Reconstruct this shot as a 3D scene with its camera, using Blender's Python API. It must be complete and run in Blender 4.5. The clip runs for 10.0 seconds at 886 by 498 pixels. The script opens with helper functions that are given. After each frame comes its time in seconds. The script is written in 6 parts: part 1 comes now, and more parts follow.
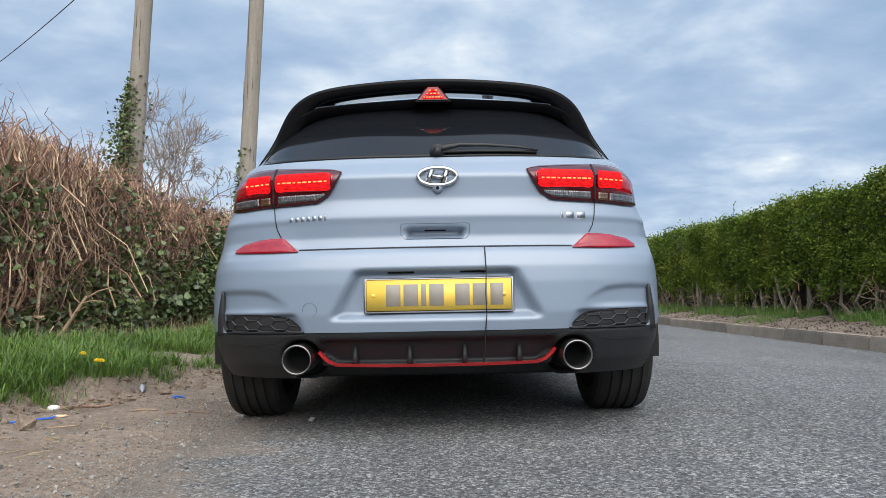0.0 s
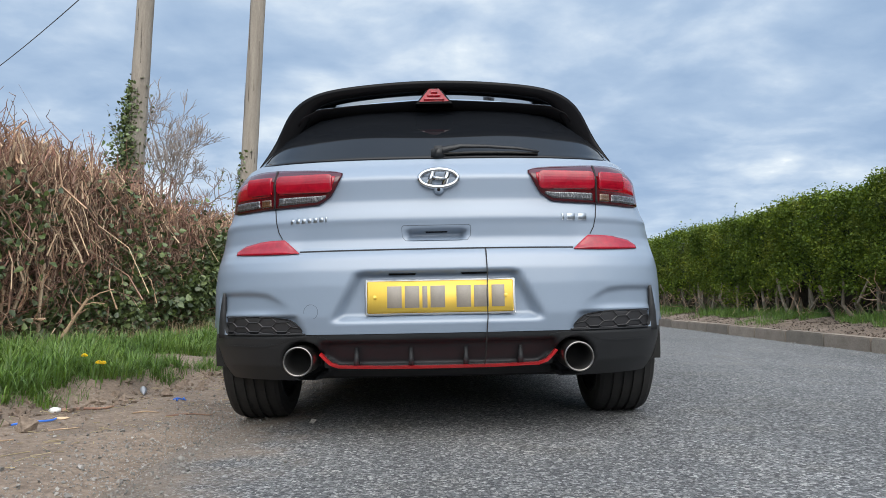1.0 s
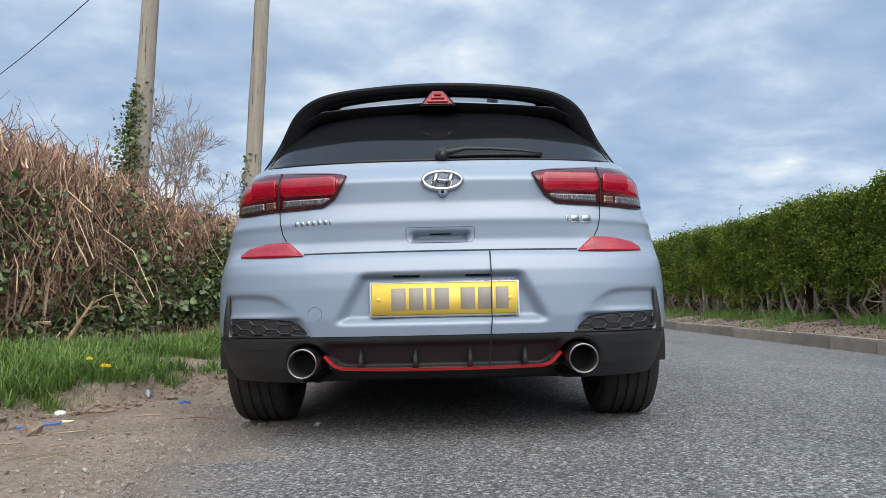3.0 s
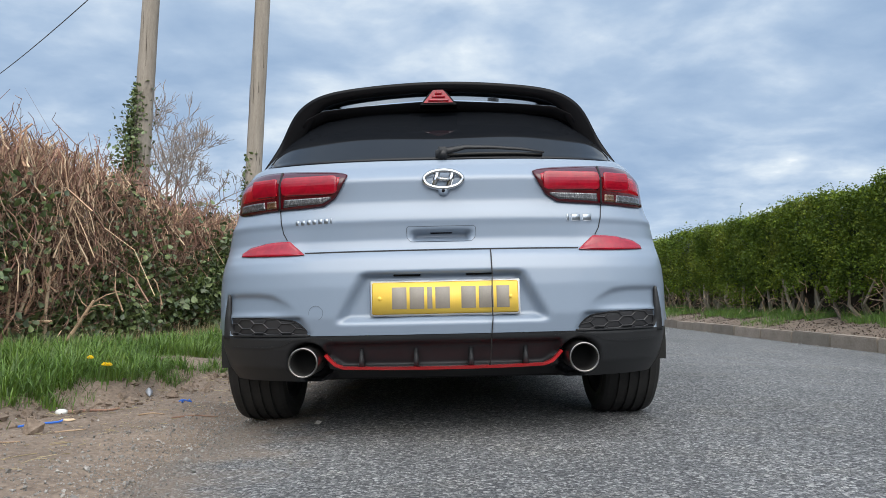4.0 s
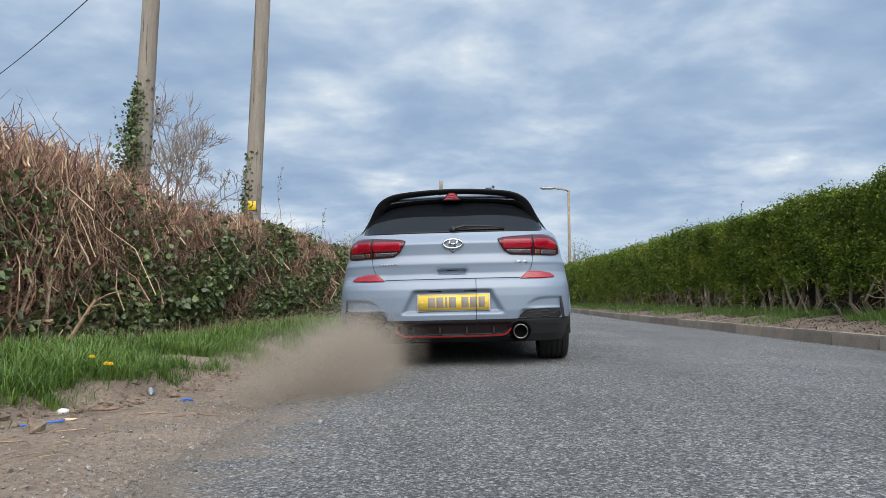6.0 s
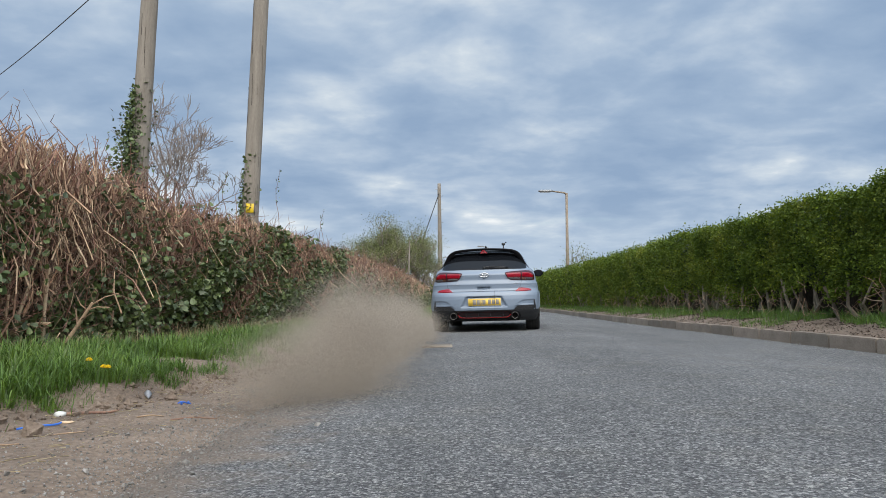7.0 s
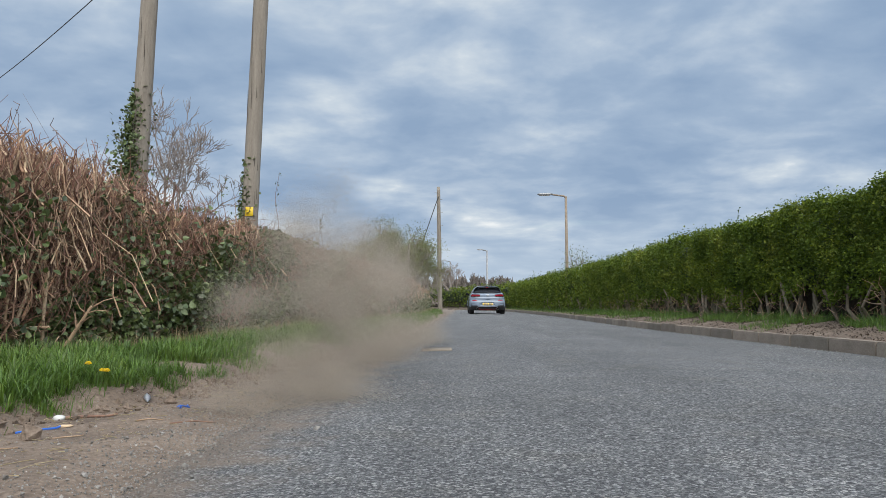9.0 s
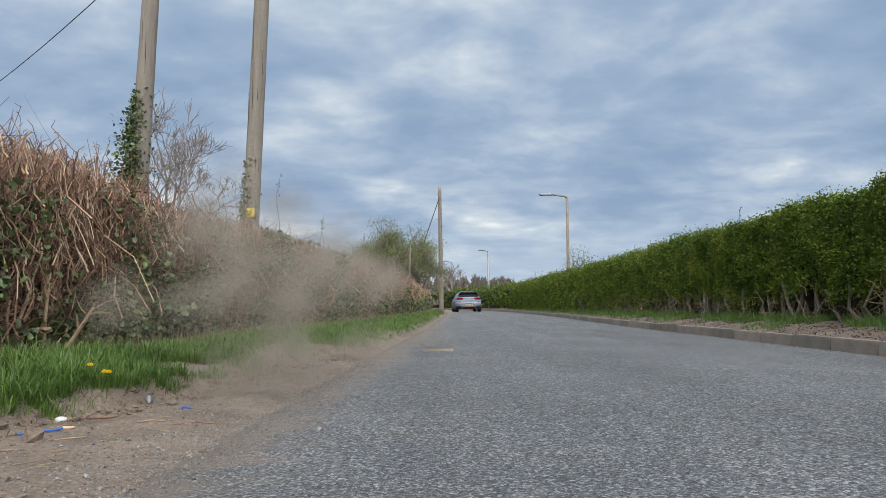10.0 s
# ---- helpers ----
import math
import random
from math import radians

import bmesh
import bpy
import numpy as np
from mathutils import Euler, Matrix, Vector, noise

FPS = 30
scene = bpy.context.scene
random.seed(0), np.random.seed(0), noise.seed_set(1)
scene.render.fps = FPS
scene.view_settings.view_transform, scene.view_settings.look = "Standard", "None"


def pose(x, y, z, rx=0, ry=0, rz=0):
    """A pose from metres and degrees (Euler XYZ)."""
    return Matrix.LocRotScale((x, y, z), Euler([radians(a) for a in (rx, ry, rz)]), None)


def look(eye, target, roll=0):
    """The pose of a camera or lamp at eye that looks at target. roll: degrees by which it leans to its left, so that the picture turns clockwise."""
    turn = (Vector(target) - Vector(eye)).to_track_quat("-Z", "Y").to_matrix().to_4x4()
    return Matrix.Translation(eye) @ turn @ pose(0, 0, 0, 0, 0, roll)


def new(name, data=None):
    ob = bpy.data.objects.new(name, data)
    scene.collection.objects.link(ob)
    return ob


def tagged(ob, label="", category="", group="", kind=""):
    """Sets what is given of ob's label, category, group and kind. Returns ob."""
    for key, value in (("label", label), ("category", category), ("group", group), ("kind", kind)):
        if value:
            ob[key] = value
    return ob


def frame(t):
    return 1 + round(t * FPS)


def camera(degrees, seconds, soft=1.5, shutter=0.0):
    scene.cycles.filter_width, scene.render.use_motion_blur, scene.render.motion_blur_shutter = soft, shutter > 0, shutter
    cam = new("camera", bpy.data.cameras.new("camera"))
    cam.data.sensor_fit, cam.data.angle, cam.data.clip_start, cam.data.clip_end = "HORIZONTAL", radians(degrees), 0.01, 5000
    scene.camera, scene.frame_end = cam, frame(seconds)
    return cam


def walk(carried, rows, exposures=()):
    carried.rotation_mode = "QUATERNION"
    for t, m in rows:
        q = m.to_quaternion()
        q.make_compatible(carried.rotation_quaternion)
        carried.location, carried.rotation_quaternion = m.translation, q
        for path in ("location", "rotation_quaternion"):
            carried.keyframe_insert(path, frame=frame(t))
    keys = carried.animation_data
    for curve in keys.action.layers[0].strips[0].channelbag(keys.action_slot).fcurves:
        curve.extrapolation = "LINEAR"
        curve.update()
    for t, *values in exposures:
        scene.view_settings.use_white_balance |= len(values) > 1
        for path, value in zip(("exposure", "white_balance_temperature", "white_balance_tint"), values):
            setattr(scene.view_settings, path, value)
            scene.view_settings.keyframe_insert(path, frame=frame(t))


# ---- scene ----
# ---- camera: hand-held on one spot, turning slightly ----
cam = camera(63, 10.0, 0.8)
EYE = Vector((0.0, 0.0, 0.51))
# seconds, tilt up, turn to the right, lean (degrees)
TURNS = [(0, 3.781, 0.337, -0.285), (0.5, 3.847, 0.287, -0.267), (1, 3.927, 0.241, -0.238), (1.5, 4.052, 0.173, -0.151),
         (2, 4.154, 0.083, -0.069), (2.5, 4.173, -0.014, -0.089), (4, 4.029, -0.136, -0.113), (4.5, 4.009, -0.168, -0.018),
         (5, 3.934, -0.209, 0.026), (5.5, 3.865, -0.243, 0.028), (7, 4.135, -0.048, 0.01), (7.5, 4.203, 0.0, 0.0),
         (8, 4.3, 0.036, 0.007), (8.5, 4.362, 0.023, 0.023), (9, 4.396, 0.001, 0.038), (9.5, 4.478, -0.039, 0.126),
         (10, 4.448, -0.1, 0.19)]
CAMERA_ROWS = []
for t, up, right, lean in TURNS:
    p, q = radians(up), radians(right)
    aim = EYE + Vector((math.sin(q) * math.cos(p), math.cos(q) * math.cos(p), math.sin(p))) * 10
    CAMERA_ROWS.append((t, look(EYE, aim, -lean)))
walk(cam, CAMERA_ROWS, [(0.0, 0.33), (5.0, 0.28), (6.8, 0.06), (10.0, 0.0)])

# ---- light: a bright broken overcast with a veiled sun behind the camera ----
SUN_UP, SUN_ROUND = 45.0, 172.0
sun = new("sun", bpy.data.lights.new("sun", "SUN"))
sun.data.energy, sun.data.angle, sun.data.color = 1.0, radians(80), (1.0, 0.96, 0.91)
a, b = radians(SUN_UP), radians(SUN_ROUND)
sun.matrix_world = look((0, 0, 20), Vector((0, 0, 20)) - Vector((math.sin(b) * math.cos(a), math.cos(b) * math.cos(a), math.sin(a))))

world = bpy.data.worlds.new("sky")
scene.world = world
world.use_nodes = True


class Net:
    """A short way to write node trees."""

    def __init__(self, tree):
        self.tree = tree
        tree.nodes.clear()

    def add(self, kind, inputs=(), **settings):
        n = self.tree.nodes.new(kind)
        for k, v in settings.items():
            setattr(n, k, v)
        for k, v in dict(inputs).items():
            if isinstance(v, bpy.types.NodeSocket):
                self.tree.links.new(v, n.inputs[k])
            else:
                n.inputs[k].default_value = v
        return n

    def math(self, op, a, b=0.0, c=0.0, clamp=False):
        return self.add("ShaderNodeMath", {0: a, 1: b, 2: c}, operation=op, use_clamp=clamp).outputs[0]

    def mix(self, f, a, b, blend="MIX"):
        return self.add("ShaderNodeMix", {0: f, 6: a, 7: b}, data_type="RGBA", blend_type=blend).outputs[2]

    def noise(self, vec, scale, detail=4.0, rough=0.55, distort=0.0):
        return self.add("ShaderNodeTexNoise", {"Vector": vec, "Scale": scale, "Detail": detail, "Roughness": rough, "Distortion": distort}).outputs["Fac"]

    def ramp(self, f, *stops):
        n = self.add("ShaderNodeValToRGB", {0: f})
        e = n.color_ramp.elements
        while len(e) < len(stops):
            e.new(0.5)
        for el, (p, c) in zip(e, stops):
            el.position, el.color = p, ((c, c, c, 1) if isinstance(c, (int, float)) else (*c, 1))
        return n.outputs[0]

    def step(self, v, lo, hi):
        n = self.add("ShaderNodeMapRange", {0: v, 1: lo, 2: hi}, interpolation_type="SMOOTHSTEP")
        return n.outputs[0]


def make_sky():
    n = Net(world.node_tree)
    sky = n.add("ShaderNodeTexSky", sky_type="NISHITA", sun_disc=False, sun_elevation=radians(SUN_UP), sun_rotation=radians(SUN_ROUND))
    way = n.add("ShaderNodeTexCoord").outputs["Generated"]
    s = n.add("ShaderNodeSeparateXYZ", {0: way})
    x, y, z = s.outputs
    zz = n.math("MAXIMUM", z, 0.0)
    # the cloud sheet lies flat overhead and closes up towards the horizon
    flat = n.math("ADD", zz, 0.20)
    at = n.add("ShaderNodeCombineXYZ", {0: n.math("DIVIDE", x, flat), 1: n.math("MULTIPLY", n.math("DIVIDE", y, flat), 1.1), 2: 0.0}).outputs[0]
    big = n.noise(at, 0.8, 3.0, 0.5, 0.2)
    mid = n.noise(at, 2.3, 6.0, 0.5, 0.3)
    small = n.noise(at, 8.0, 5.0, 0.55, 0.2)
    body = n.math("ADD", n.math("ADD", n.math("MULTIPLY", big, 0.46), n.math("MULTIPLY", mid, 0.52)), n.math("MULTIPLY", small, 0.13))
    cloud = n.ramp(body, (0.45, (0.275, 0.385, 0.55)), (0.53, (0.345, 0.455, 0.61)), (0.59, (0.45, 0.55, 0.68)), (0.645, (0.60, 0.68, 0.76)), (0.70, (0.92, 0.94, 0.94)))
    # clear blue shows where the sheet is thin
    gap = n.step(n.noise(at, 0.8, 7.0, 0.6, 0.4), 0.57, 0.68)
    clear = n.mix(1.0, sky.outputs[0], (0.10, 0.10, 0.10, 1), "MULTIPLY")
    colour = n.mix(n.math("MULTIPLY", gap, 0.6), cloud, clear)
    low = n.math("SUBTRACT", 1.0, n.step(z, 0.02, 0.15))
    colour = n.mix(n.math("MULTIPLY", low, 0.5), colour, (0.58, 0.68, 0.78, 1))
    # the cloud glows broadly round the veiled sun, and a little overhead
    p, q = radians(SUN_UP), radians(SUN_ROUND)
    towards = (math.sin(q) * math.cos(p), math.cos(q) * math.cos(p), math.sin(p))
    near_sun = n.add("ShaderNodeVectorMath", {0: way, 1: towards}, operation="DOT_PRODUCT").outputs["Value"]
    glare = n.math("MULTIPLY", n.math("POWER", n.math("MAXIMUM", near_sun, 0.0), 3.0), n.step(z, 0.0, 0.5))
    colour = n.mix(n.math("MINIMUM", n.math("MULTIPLY", glare, 1.3), 0.85), colour, (0.66, 0.64, 0.60, 1))
    lift = n.math("ADD", n.math("MULTIPLY_ADD", n.step(z, 0.42, 0.95), 0.5, 1.0), n.math("MULTIPLY", glare, 5.2))
    bg = n.add("ShaderNodeBackground", {0: colour, 1: lift})
    n.tree.links.new(bg.outputs[0], n.add("ShaderNodeOutputWorld").inputs[0])


make_sky()
# ---- materials ----
def surface(name, stops, scale=8.0, rough=(0.6, 0.9), fine=90.0, bump=0.3, dist=0.004, metal=0.0, island=0.0, piece=0.0, coat=0.0,
            transmit=0.0, sheen=0.0, stretch=(1, 1, 1), mid=0.45, through_light=0.0, spec=0.5):
    """A surface with broad patches and fine grain. island, piece: how far single leaves or pieces differ in brightness."""
    m = bpy.data.materials.new(name)
    m.use_nodes = True
    n = Net(m.node_tree)
    co = n.add("ShaderNodeTexCoord").outputs["Object"]
    if stretch != (1, 1, 1):
        co = n.add("ShaderNodeMapping", {"Vector": co, "Scale": stretch}).outputs[0]
    broad = n.noise(co, scale, 5.0, 0.6, 0.2)
    grain = n.noise(co, fine, 4.0, 0.6)
    f = n.math("ADD", n.math("MULTIPLY", broad, 1 - mid), n.math("MULTIPLY", grain, mid))
    c = n.ramp(f, *[(0.28 + 0.44 * i / max(1, len(stops) - 1), s) for i, s in enumerate(stops)])
    for amount, node, socket in ((island, "ShaderNodeNewGeometry", "Random Per Island"), (piece, "ShaderNodeObjectInfo", "Random")):
        if amount:
            r = n.add(node).outputs[socket]
            v = n.math("MULTIPLY_ADD", r, 2 * amount, 1 - amount)
            r2 = n.math("FRACT", n.math("MULTIPLY", r, 37.3))
            c = n.add("ShaderNodeHueSaturation", {"Color": c, "Value": v, "Hue": n.math("MULTIPLY_ADD", r2, 0.05 * amount, 0.5 - 0.025 * amount), "Saturation": n.math("MULTIPLY_ADD", r2, -0.5 * amount, 1 + 0.2 * amount)}).outputs[0]
    r = n.math("MULTIPLY_ADD", grain, rough[1] - rough[0], rough[0])
    ins = {"Base Color": c, "Roughness": r, "Metallic": metal, "Coat Weight": coat, "Coat Roughness": 0.04, "Transmission Weight": transmit, "Specular IOR Level": spec}
    if bump:
        ins["Normal"] = n.add("ShaderNodeBump", {"Strength": bump, "Distance": dist, "Height": f}).outputs[0]
    b = n.add("ShaderNodeBsdfPrincipled", ins)
    end = b.outputs[0]
    if through_light:
        tr = n.add("ShaderNodeBsdfTranslucent", {"Color": c})
        end = n.add("ShaderNodeMixShader", {0: through_light, 1: end, 2: tr.outputs[0]}).outputs[0]
    n.tree.links.new(end, n.add("ShaderNodeOutputMaterial").inputs[0])
    return m


def make_asphalt():
    """Worn surface dressing: pale and dark chips set in grey binder."""
    m = bpy.data.materials.new("asphalt")
    m.use_nodes = True
    n = Net(m.node_tree)
    co = n.add("ShaderNodeTexCoord").outputs["Object"]
    near = n.noise(co, 70.0, 3.0, 0.6)
    chip = n.add("ShaderNodeTexVoronoi", {"Vector": co, "Scale": 118.0, "Randomness": 1.0})
    gap = n.add("ShaderNodeTexVoronoi", {"Vector": co, "Scale": 118.0, "Randomness": 1.0}, feature="DISTANCE_TO_EDGE")
    chip2 = n.add("ShaderNodeTexVoronoi", {"Vector": co, "Scale": 95.0, "Randomness": 1.0})
    tone = n.add("ShaderNodeSeparateColor", {0: chip.outputs["Color"]}).outputs[0]
    tone2 = n.add("ShaderNodeSeparateColor", {0: chip2.outputs["Color"]}).outputs[1]
    patch = n.noise(co, 0.55, 5.0, 0.65)
    c = n.ramp(tone, (0.0, (0.054, 0.057, 0.061)), (0.35, (0.124, 0.128, 0.134)), (0.75, (0.222, 0.225, 0.227)), (1.0, (0.38, 0.38, 0.372)))
    c = n.mix(n.math("MULTIPLY", n.step(tone2, 0.95, 0.98), 0.8), c, (0.52, 0.515, 0.50, 1))
    pit = n.math("MULTIPLY", n.step(near, 0.52, 0.40), n.step(gap.outputs["Distance"], 0.22, 0.02))
    c = n.mix(n.math("MULTIPLY", n.step(gap.outputs["Distance"], 0.10, 0.0), 0.55), c, (0.05, 0.05, 0.052, 1))
    c = n.mix(n.math("MULTIPLY", pit, 0.8), c, (0.022, 0.022, 0.024, 1))
    c = n.mix(1.0, c, n.ramp(patch, (0.3, 0.80), (0.7, 1.18)), "MULTIPLY")
    c = n.mix(1.0, c, n.ramp(n.noise(co, 26.0, 6.0, 0.75), (0.36, 0.86), (0.64, 1.16)), "MULTIPLY")
    tint = n.noise(co, 2.3, 4.0, 0.6)
    c = n.mix(n.math("MULTIPLY", n.step(tint, 0.48, 0.7), 0.25), c, n.mix(1.0, c, (1.15, 1.05, 0.86, 1), "MULTIPLY"))
    streak = n.noise(n.add("ShaderNodeMapping", {"Vector": co, "Scale": (1.6, 0.12, 1.0)}).outputs[0], 1.0, 3.0, 0.5)
    c = n.mix(0.5, c, n.mix(1.0, c, n.ramp(streak, (0.35, 0.8), (0.65, 1.15)), "MULTIPLY"))
    # soil carried over the broken left edge of the tarmac
    at = n.add("ShaderNodeSeparateXYZ", {0: co})
    inside = n.math("SUBTRACT", at.outputs[0], n.math("MULTIPLY_ADD", at.outputs[1], 0.030, -1.00))
    far_in = n.math("ADD", inside, n.math("MULTIPLY_ADD", n.noise(co, 3.5, 6.0, 0.65), -1.1, 0.42))
    c = n.mix(n.math("MULTIPLY", n.step(far_in, 0.34, -0.10), n.math("MULTIPLY_ADD", n.noise(co, 45.0, 3.0), 0.7, 0.35)), c, (0.24, 0.185, 0.14, 1))
    h = n.math("ADD", n.math("MULTIPLY", n.math("MINIMUM", gap.outputs["Distance"], 0.25), 2.5), n.math("MULTIPLY", near, 1.2))
    bump = n.add("ShaderNodeBump", {"Strength": 1.0, "Distance": 0.006, "Height": h})
    b = n.add("ShaderNodeBsdfPrincipled", {"Base Color": c, "Roughness": 0.82, "Normal": bump.outputs[0], "Specular IOR Level": 0.35})
    n.tree.links.new(b.outputs[0], n.add("ShaderNodeOutputMaterial").inputs[0])
    return m


def glow(name, colour, strength):
    m = bpy.data.materials.new(name)
    m.use_nodes = True
    n = Net(m.node_tree)
    co = n.add("ShaderNodeTexCoord").outputs["Object"]
    bars = n.noise(n.add("ShaderNodeMapping", {"Vector": co, "Scale": (40, 40, 190)}).outputs[0], 1.0, 3.0, 0.6)
    strength = n.math("MULTIPLY", n.ramp(bars, (0.3, 0.45), (0.7, 1.35)), strength)
    b = n.add("ShaderNodeBsdfPrincipled", {"Base Color": (0.02, 0.0, 0.0, 1), "Emission Color": (*colour, 1), "Emission Strength": strength, "Roughness": 0.4, "Specular IOR Level": 0.1})
    n.tree.links.new(b.outputs[0], n.add("ShaderNodeOutputMaterial").inputs[0])
    return m


def clear_glass(name, colour, rough=0.02, ior=1.45):
    m = bpy.data.materials.new(name)
    m.use_nodes = True
    n = Net(m.node_tree)
    b = n.add("ShaderNodeBsdfPrincipled", {"Base Color": (*colour, 1), "Roughness": rough, "Transmission Weight": 1.0, "IOR": ior})
    n.tree.links.new(b.outputs[0], n.add("ShaderNodeOutputMaterial").inputs[0])
    return m


ASPHALT = make_asphalt()
SOIL = surface("soil", [(0.065, 0.046, 0.033), (0.165, 0.124, 0.094), (0.30, 0.238, 0.185)], 2.2, (0.85, 1.0), 45, 1.0, 0.025, mid=0.55)
KERB = surface("kerb_concrete", [(0.11, 0.088, 0.066), (0.205, 0.172, 0.138), (0.31, 0.268, 0.22)], 3.0, (0.8, 0.95), 60, 0.6, 0.006, piece=0.2)
BARK = surface("cut_twig", [(0.15, 0.088, 0.052), (0.32, 0.205, 0.128), (0.52, 0.375, 0.245)], 5.0, (0.7, 0.9), 60, 0.4, 0.003, island=0.45)
THORN = surface("thorn_twig", [(0.09, 0.040, 0.027), (0.19, 0.098, 0.066), (0.31, 0.185, 0.125)], 5.0, (0.6, 0.9), 60, 0.3, 0.003, island=0.4)
CUT = surface("pale_cut_wood", [(0.42, 0.29, 0.18), (0.56, 0.42, 0.28)], 9.0, (0.7, 0.9), 80, 0.3, 0.003, island=0.25)
IVY = surface("ivy_leaf", [(0.035, 0.058, 0.020), (0.085, 0.12, 0.040), (0.18, 0.205, 0.075)], 4.0, (0.32, 0.5), 50, 0.2, 0.003, island=0.5, through_light=0.12)
LITTER = surface("dead_leaf", [(0.05, 0.036, 0.025), (0.115, 0.083, 0.058)], 4.0, (0.7, 0.9), 50, 0.2, 0.003, island=0.4)
# very dark brown that puts the hedges' inner shade into the colour
HEDGE_SHADE = surface("hedge_inside_shade", [(0.012, 0.010, 0.008), (0.04, 0.03, 0.02), (0.08, 0.058, 0.04)], 7.0, (0.9, 1.0), 30, 1.0, 0.06)
HEDGE = surface("hedge_leaf", [(0.034, 0.064, 0.008), (0.098, 0.148, 0.014), (0.27, 0.28, 0.045)], 1.2, (0.6, 0.8), 30, 0.2, 0.003, island=0.4, through_light=0.25, spec=0.25)
# leaf green darkened almost to black: painted shade for between the leaf clumps
LEAF_SHADE = surface("hedge_leaf_shade", [(0.006, 0.012, 0.004), (0.014, 0.024, 0.007), (0.03, 0.045, 0.012)], 9.0, (0.9, 1.0), 40, 1.0, 0.05)
GRASS = surface("grass_blade", [(0.050, 0.104, 0.016), (0.10, 0.182, 0.028), (0.18, 0.25, 0.055)], 2.0, (0.4, 0.6), 20, 0, island=0.4, through_light=0.3)
STRAW = surface("dry_grass", [(0.22, 0.17, 0.09), (0.40, 0.33, 0.19)], 2.0, (0.6, 0.8), 20, 0, island=0.3, through_light=0.2)
POLE = surface("weathered_pole", [(0.125, 0.105, 0.083), (0.215, 0.188, 0.155), (0.30, 0.27, 0.228)], 5.0, (0.8, 0.95), 60, 0.7, 0.006, stretch=(3, 3, 0.25))
STONE = surface("chipping", [(0.09, 0.085, 0.08), (0.19, 0.18, 0.165), (0.30, 0.285, 0.265)], 9.0, (0.7, 0.9), 90, 0.3, 0.002, island=0.5)
SIGN = surface("yellow_sign", [(0.62, 0.42, 0.01), (0.72, 0.5, 0.02)], 9.0, (0.4, 0.5), 90, 0)
SIGN_INK = surface("sign_ink", [(0.02, 0.02, 0.02), (0.03, 0.03, 0.03)], 9.0, (0.4, 0.5), 90, 0)
WIRE = surface("dark_wire", [(0.012, 0.012, 0.013), (0.025, 0.025, 0.026)], 9.0, (0.5, 0.7), 90, 0)
STEEL = surface("galvanised_steel", [(0.22, 0.23, 0.24), (0.34, 0.35, 0.36)], 4.0, (0.4, 0.6), 60, 0.1, 0.002, metal=0.5)
RUSTY = surface("brown_painted_post", [(0.13, 0.10, 0.075), (0.22, 0.175, 0.13), (0.29, 0.24, 0.19)], 3.0, (0.7, 0.9), 40, 0.3, 0.004)
STEM = surface("hedge_stem", [(0.075, 0.060, 0.042), (0.16, 0.132, 0.095), (0.26, 0.225, 0.17)], 6.0, (0.8, 0.95), 50, 0.5, 0.005, island=0.35, stretch=(2, 2, 0.4))
GREYTWIG = surface("grey_twig", [(0.16, 0.13, 0.11), (0.28, 0.24, 0.21)], 6.0, (0.7, 0.9), 60, 0, island=0.3)
SPRING = surface("spring_leaf", [(0.10, 0.12, 0.04), (0.165, 0.185, 0.065), (0.25, 0.26, 0.10)], 1.0, (0.5, 0.7), 20, 0, island=0.4, through_light=0.25)
FARWOOD = surface("far_wood", [(0.10, 0.085, 0.075), (0.17, 0.145, 0.125)], 0.4, (0.9, 1.0), 3, 0, island=0.3)
BLUE = surface("blue_twine", [(0.02, 0.11, 0.5), (0.04, 0.17, 0.62)], 20.0, (0.5, 0.6), 200, 0)
PALE = surface("pale_plastic", [(0.5, 0.5, 0.48), (0.66, 0.66, 0.64)], 20.0, (0.4, 0.5), 200, 0.2)
FEATHER = surface("grey_feather", [(0.16, 0.17, 0.19), (0.36, 0.37, 0.4)], 30.0, (0.6, 0.7), 200, 0.3, 0.002, stretch=(1, 6, 1))
PETAL = surface("dandelion_petal", [(0.72, 0.47, 0.0), (0.82, 0.6, 0.01)], 30.0, (0.5, 0.6), 200, 0)
DUST = surface("dust", [(0.40, 0.348, 0.288), (0.46, 0.405, 0.342)], 2.0, (0.95, 1.0), 20, 0, through_light=0.4)
# ---- building helpers ----
RNG = np.random.default_rng(7)


def mesh_of(name, verts, faces, mats, parent=None, smooth=False, which=None):
    me = bpy.data.meshes.new(name)
    me.from_pydata([tuple(map(float, v)) for v in verts] if not isinstance(verts, np.ndarray) else verts.tolist(), [], faces.tolist() if isinstance(faces, np.ndarray) else faces)
    for m in (mats if isinstance(mats, (list, tuple)) else [mats]):
        me.materials.append(m)
    if which is not None:
        me.polygons.foreach_set("material_index", np.asarray(which, dtype=np.int32))
    if smooth:
        me.polygons.foreach_set("use_smooth", np.ones(len(me.polygons), dtype=bool))
    me.update()
    ob = new(name, me)
    ob.parent = parent
    return ob


def part(name, bm, material, parent, label="", smooth=True):
    me = bpy.data.meshes.new(name)
    bm.normal_update()
    bm.to_mesh(me)
    bm.free()
    me.materials.append(material)
    if smooth:
        me.polygons.foreach_set("use_smooth", np.ones(len(me.polygons), dtype=bool))
    ob = new(name, me)
    ob.parent = parent
    return tagged(ob, label)


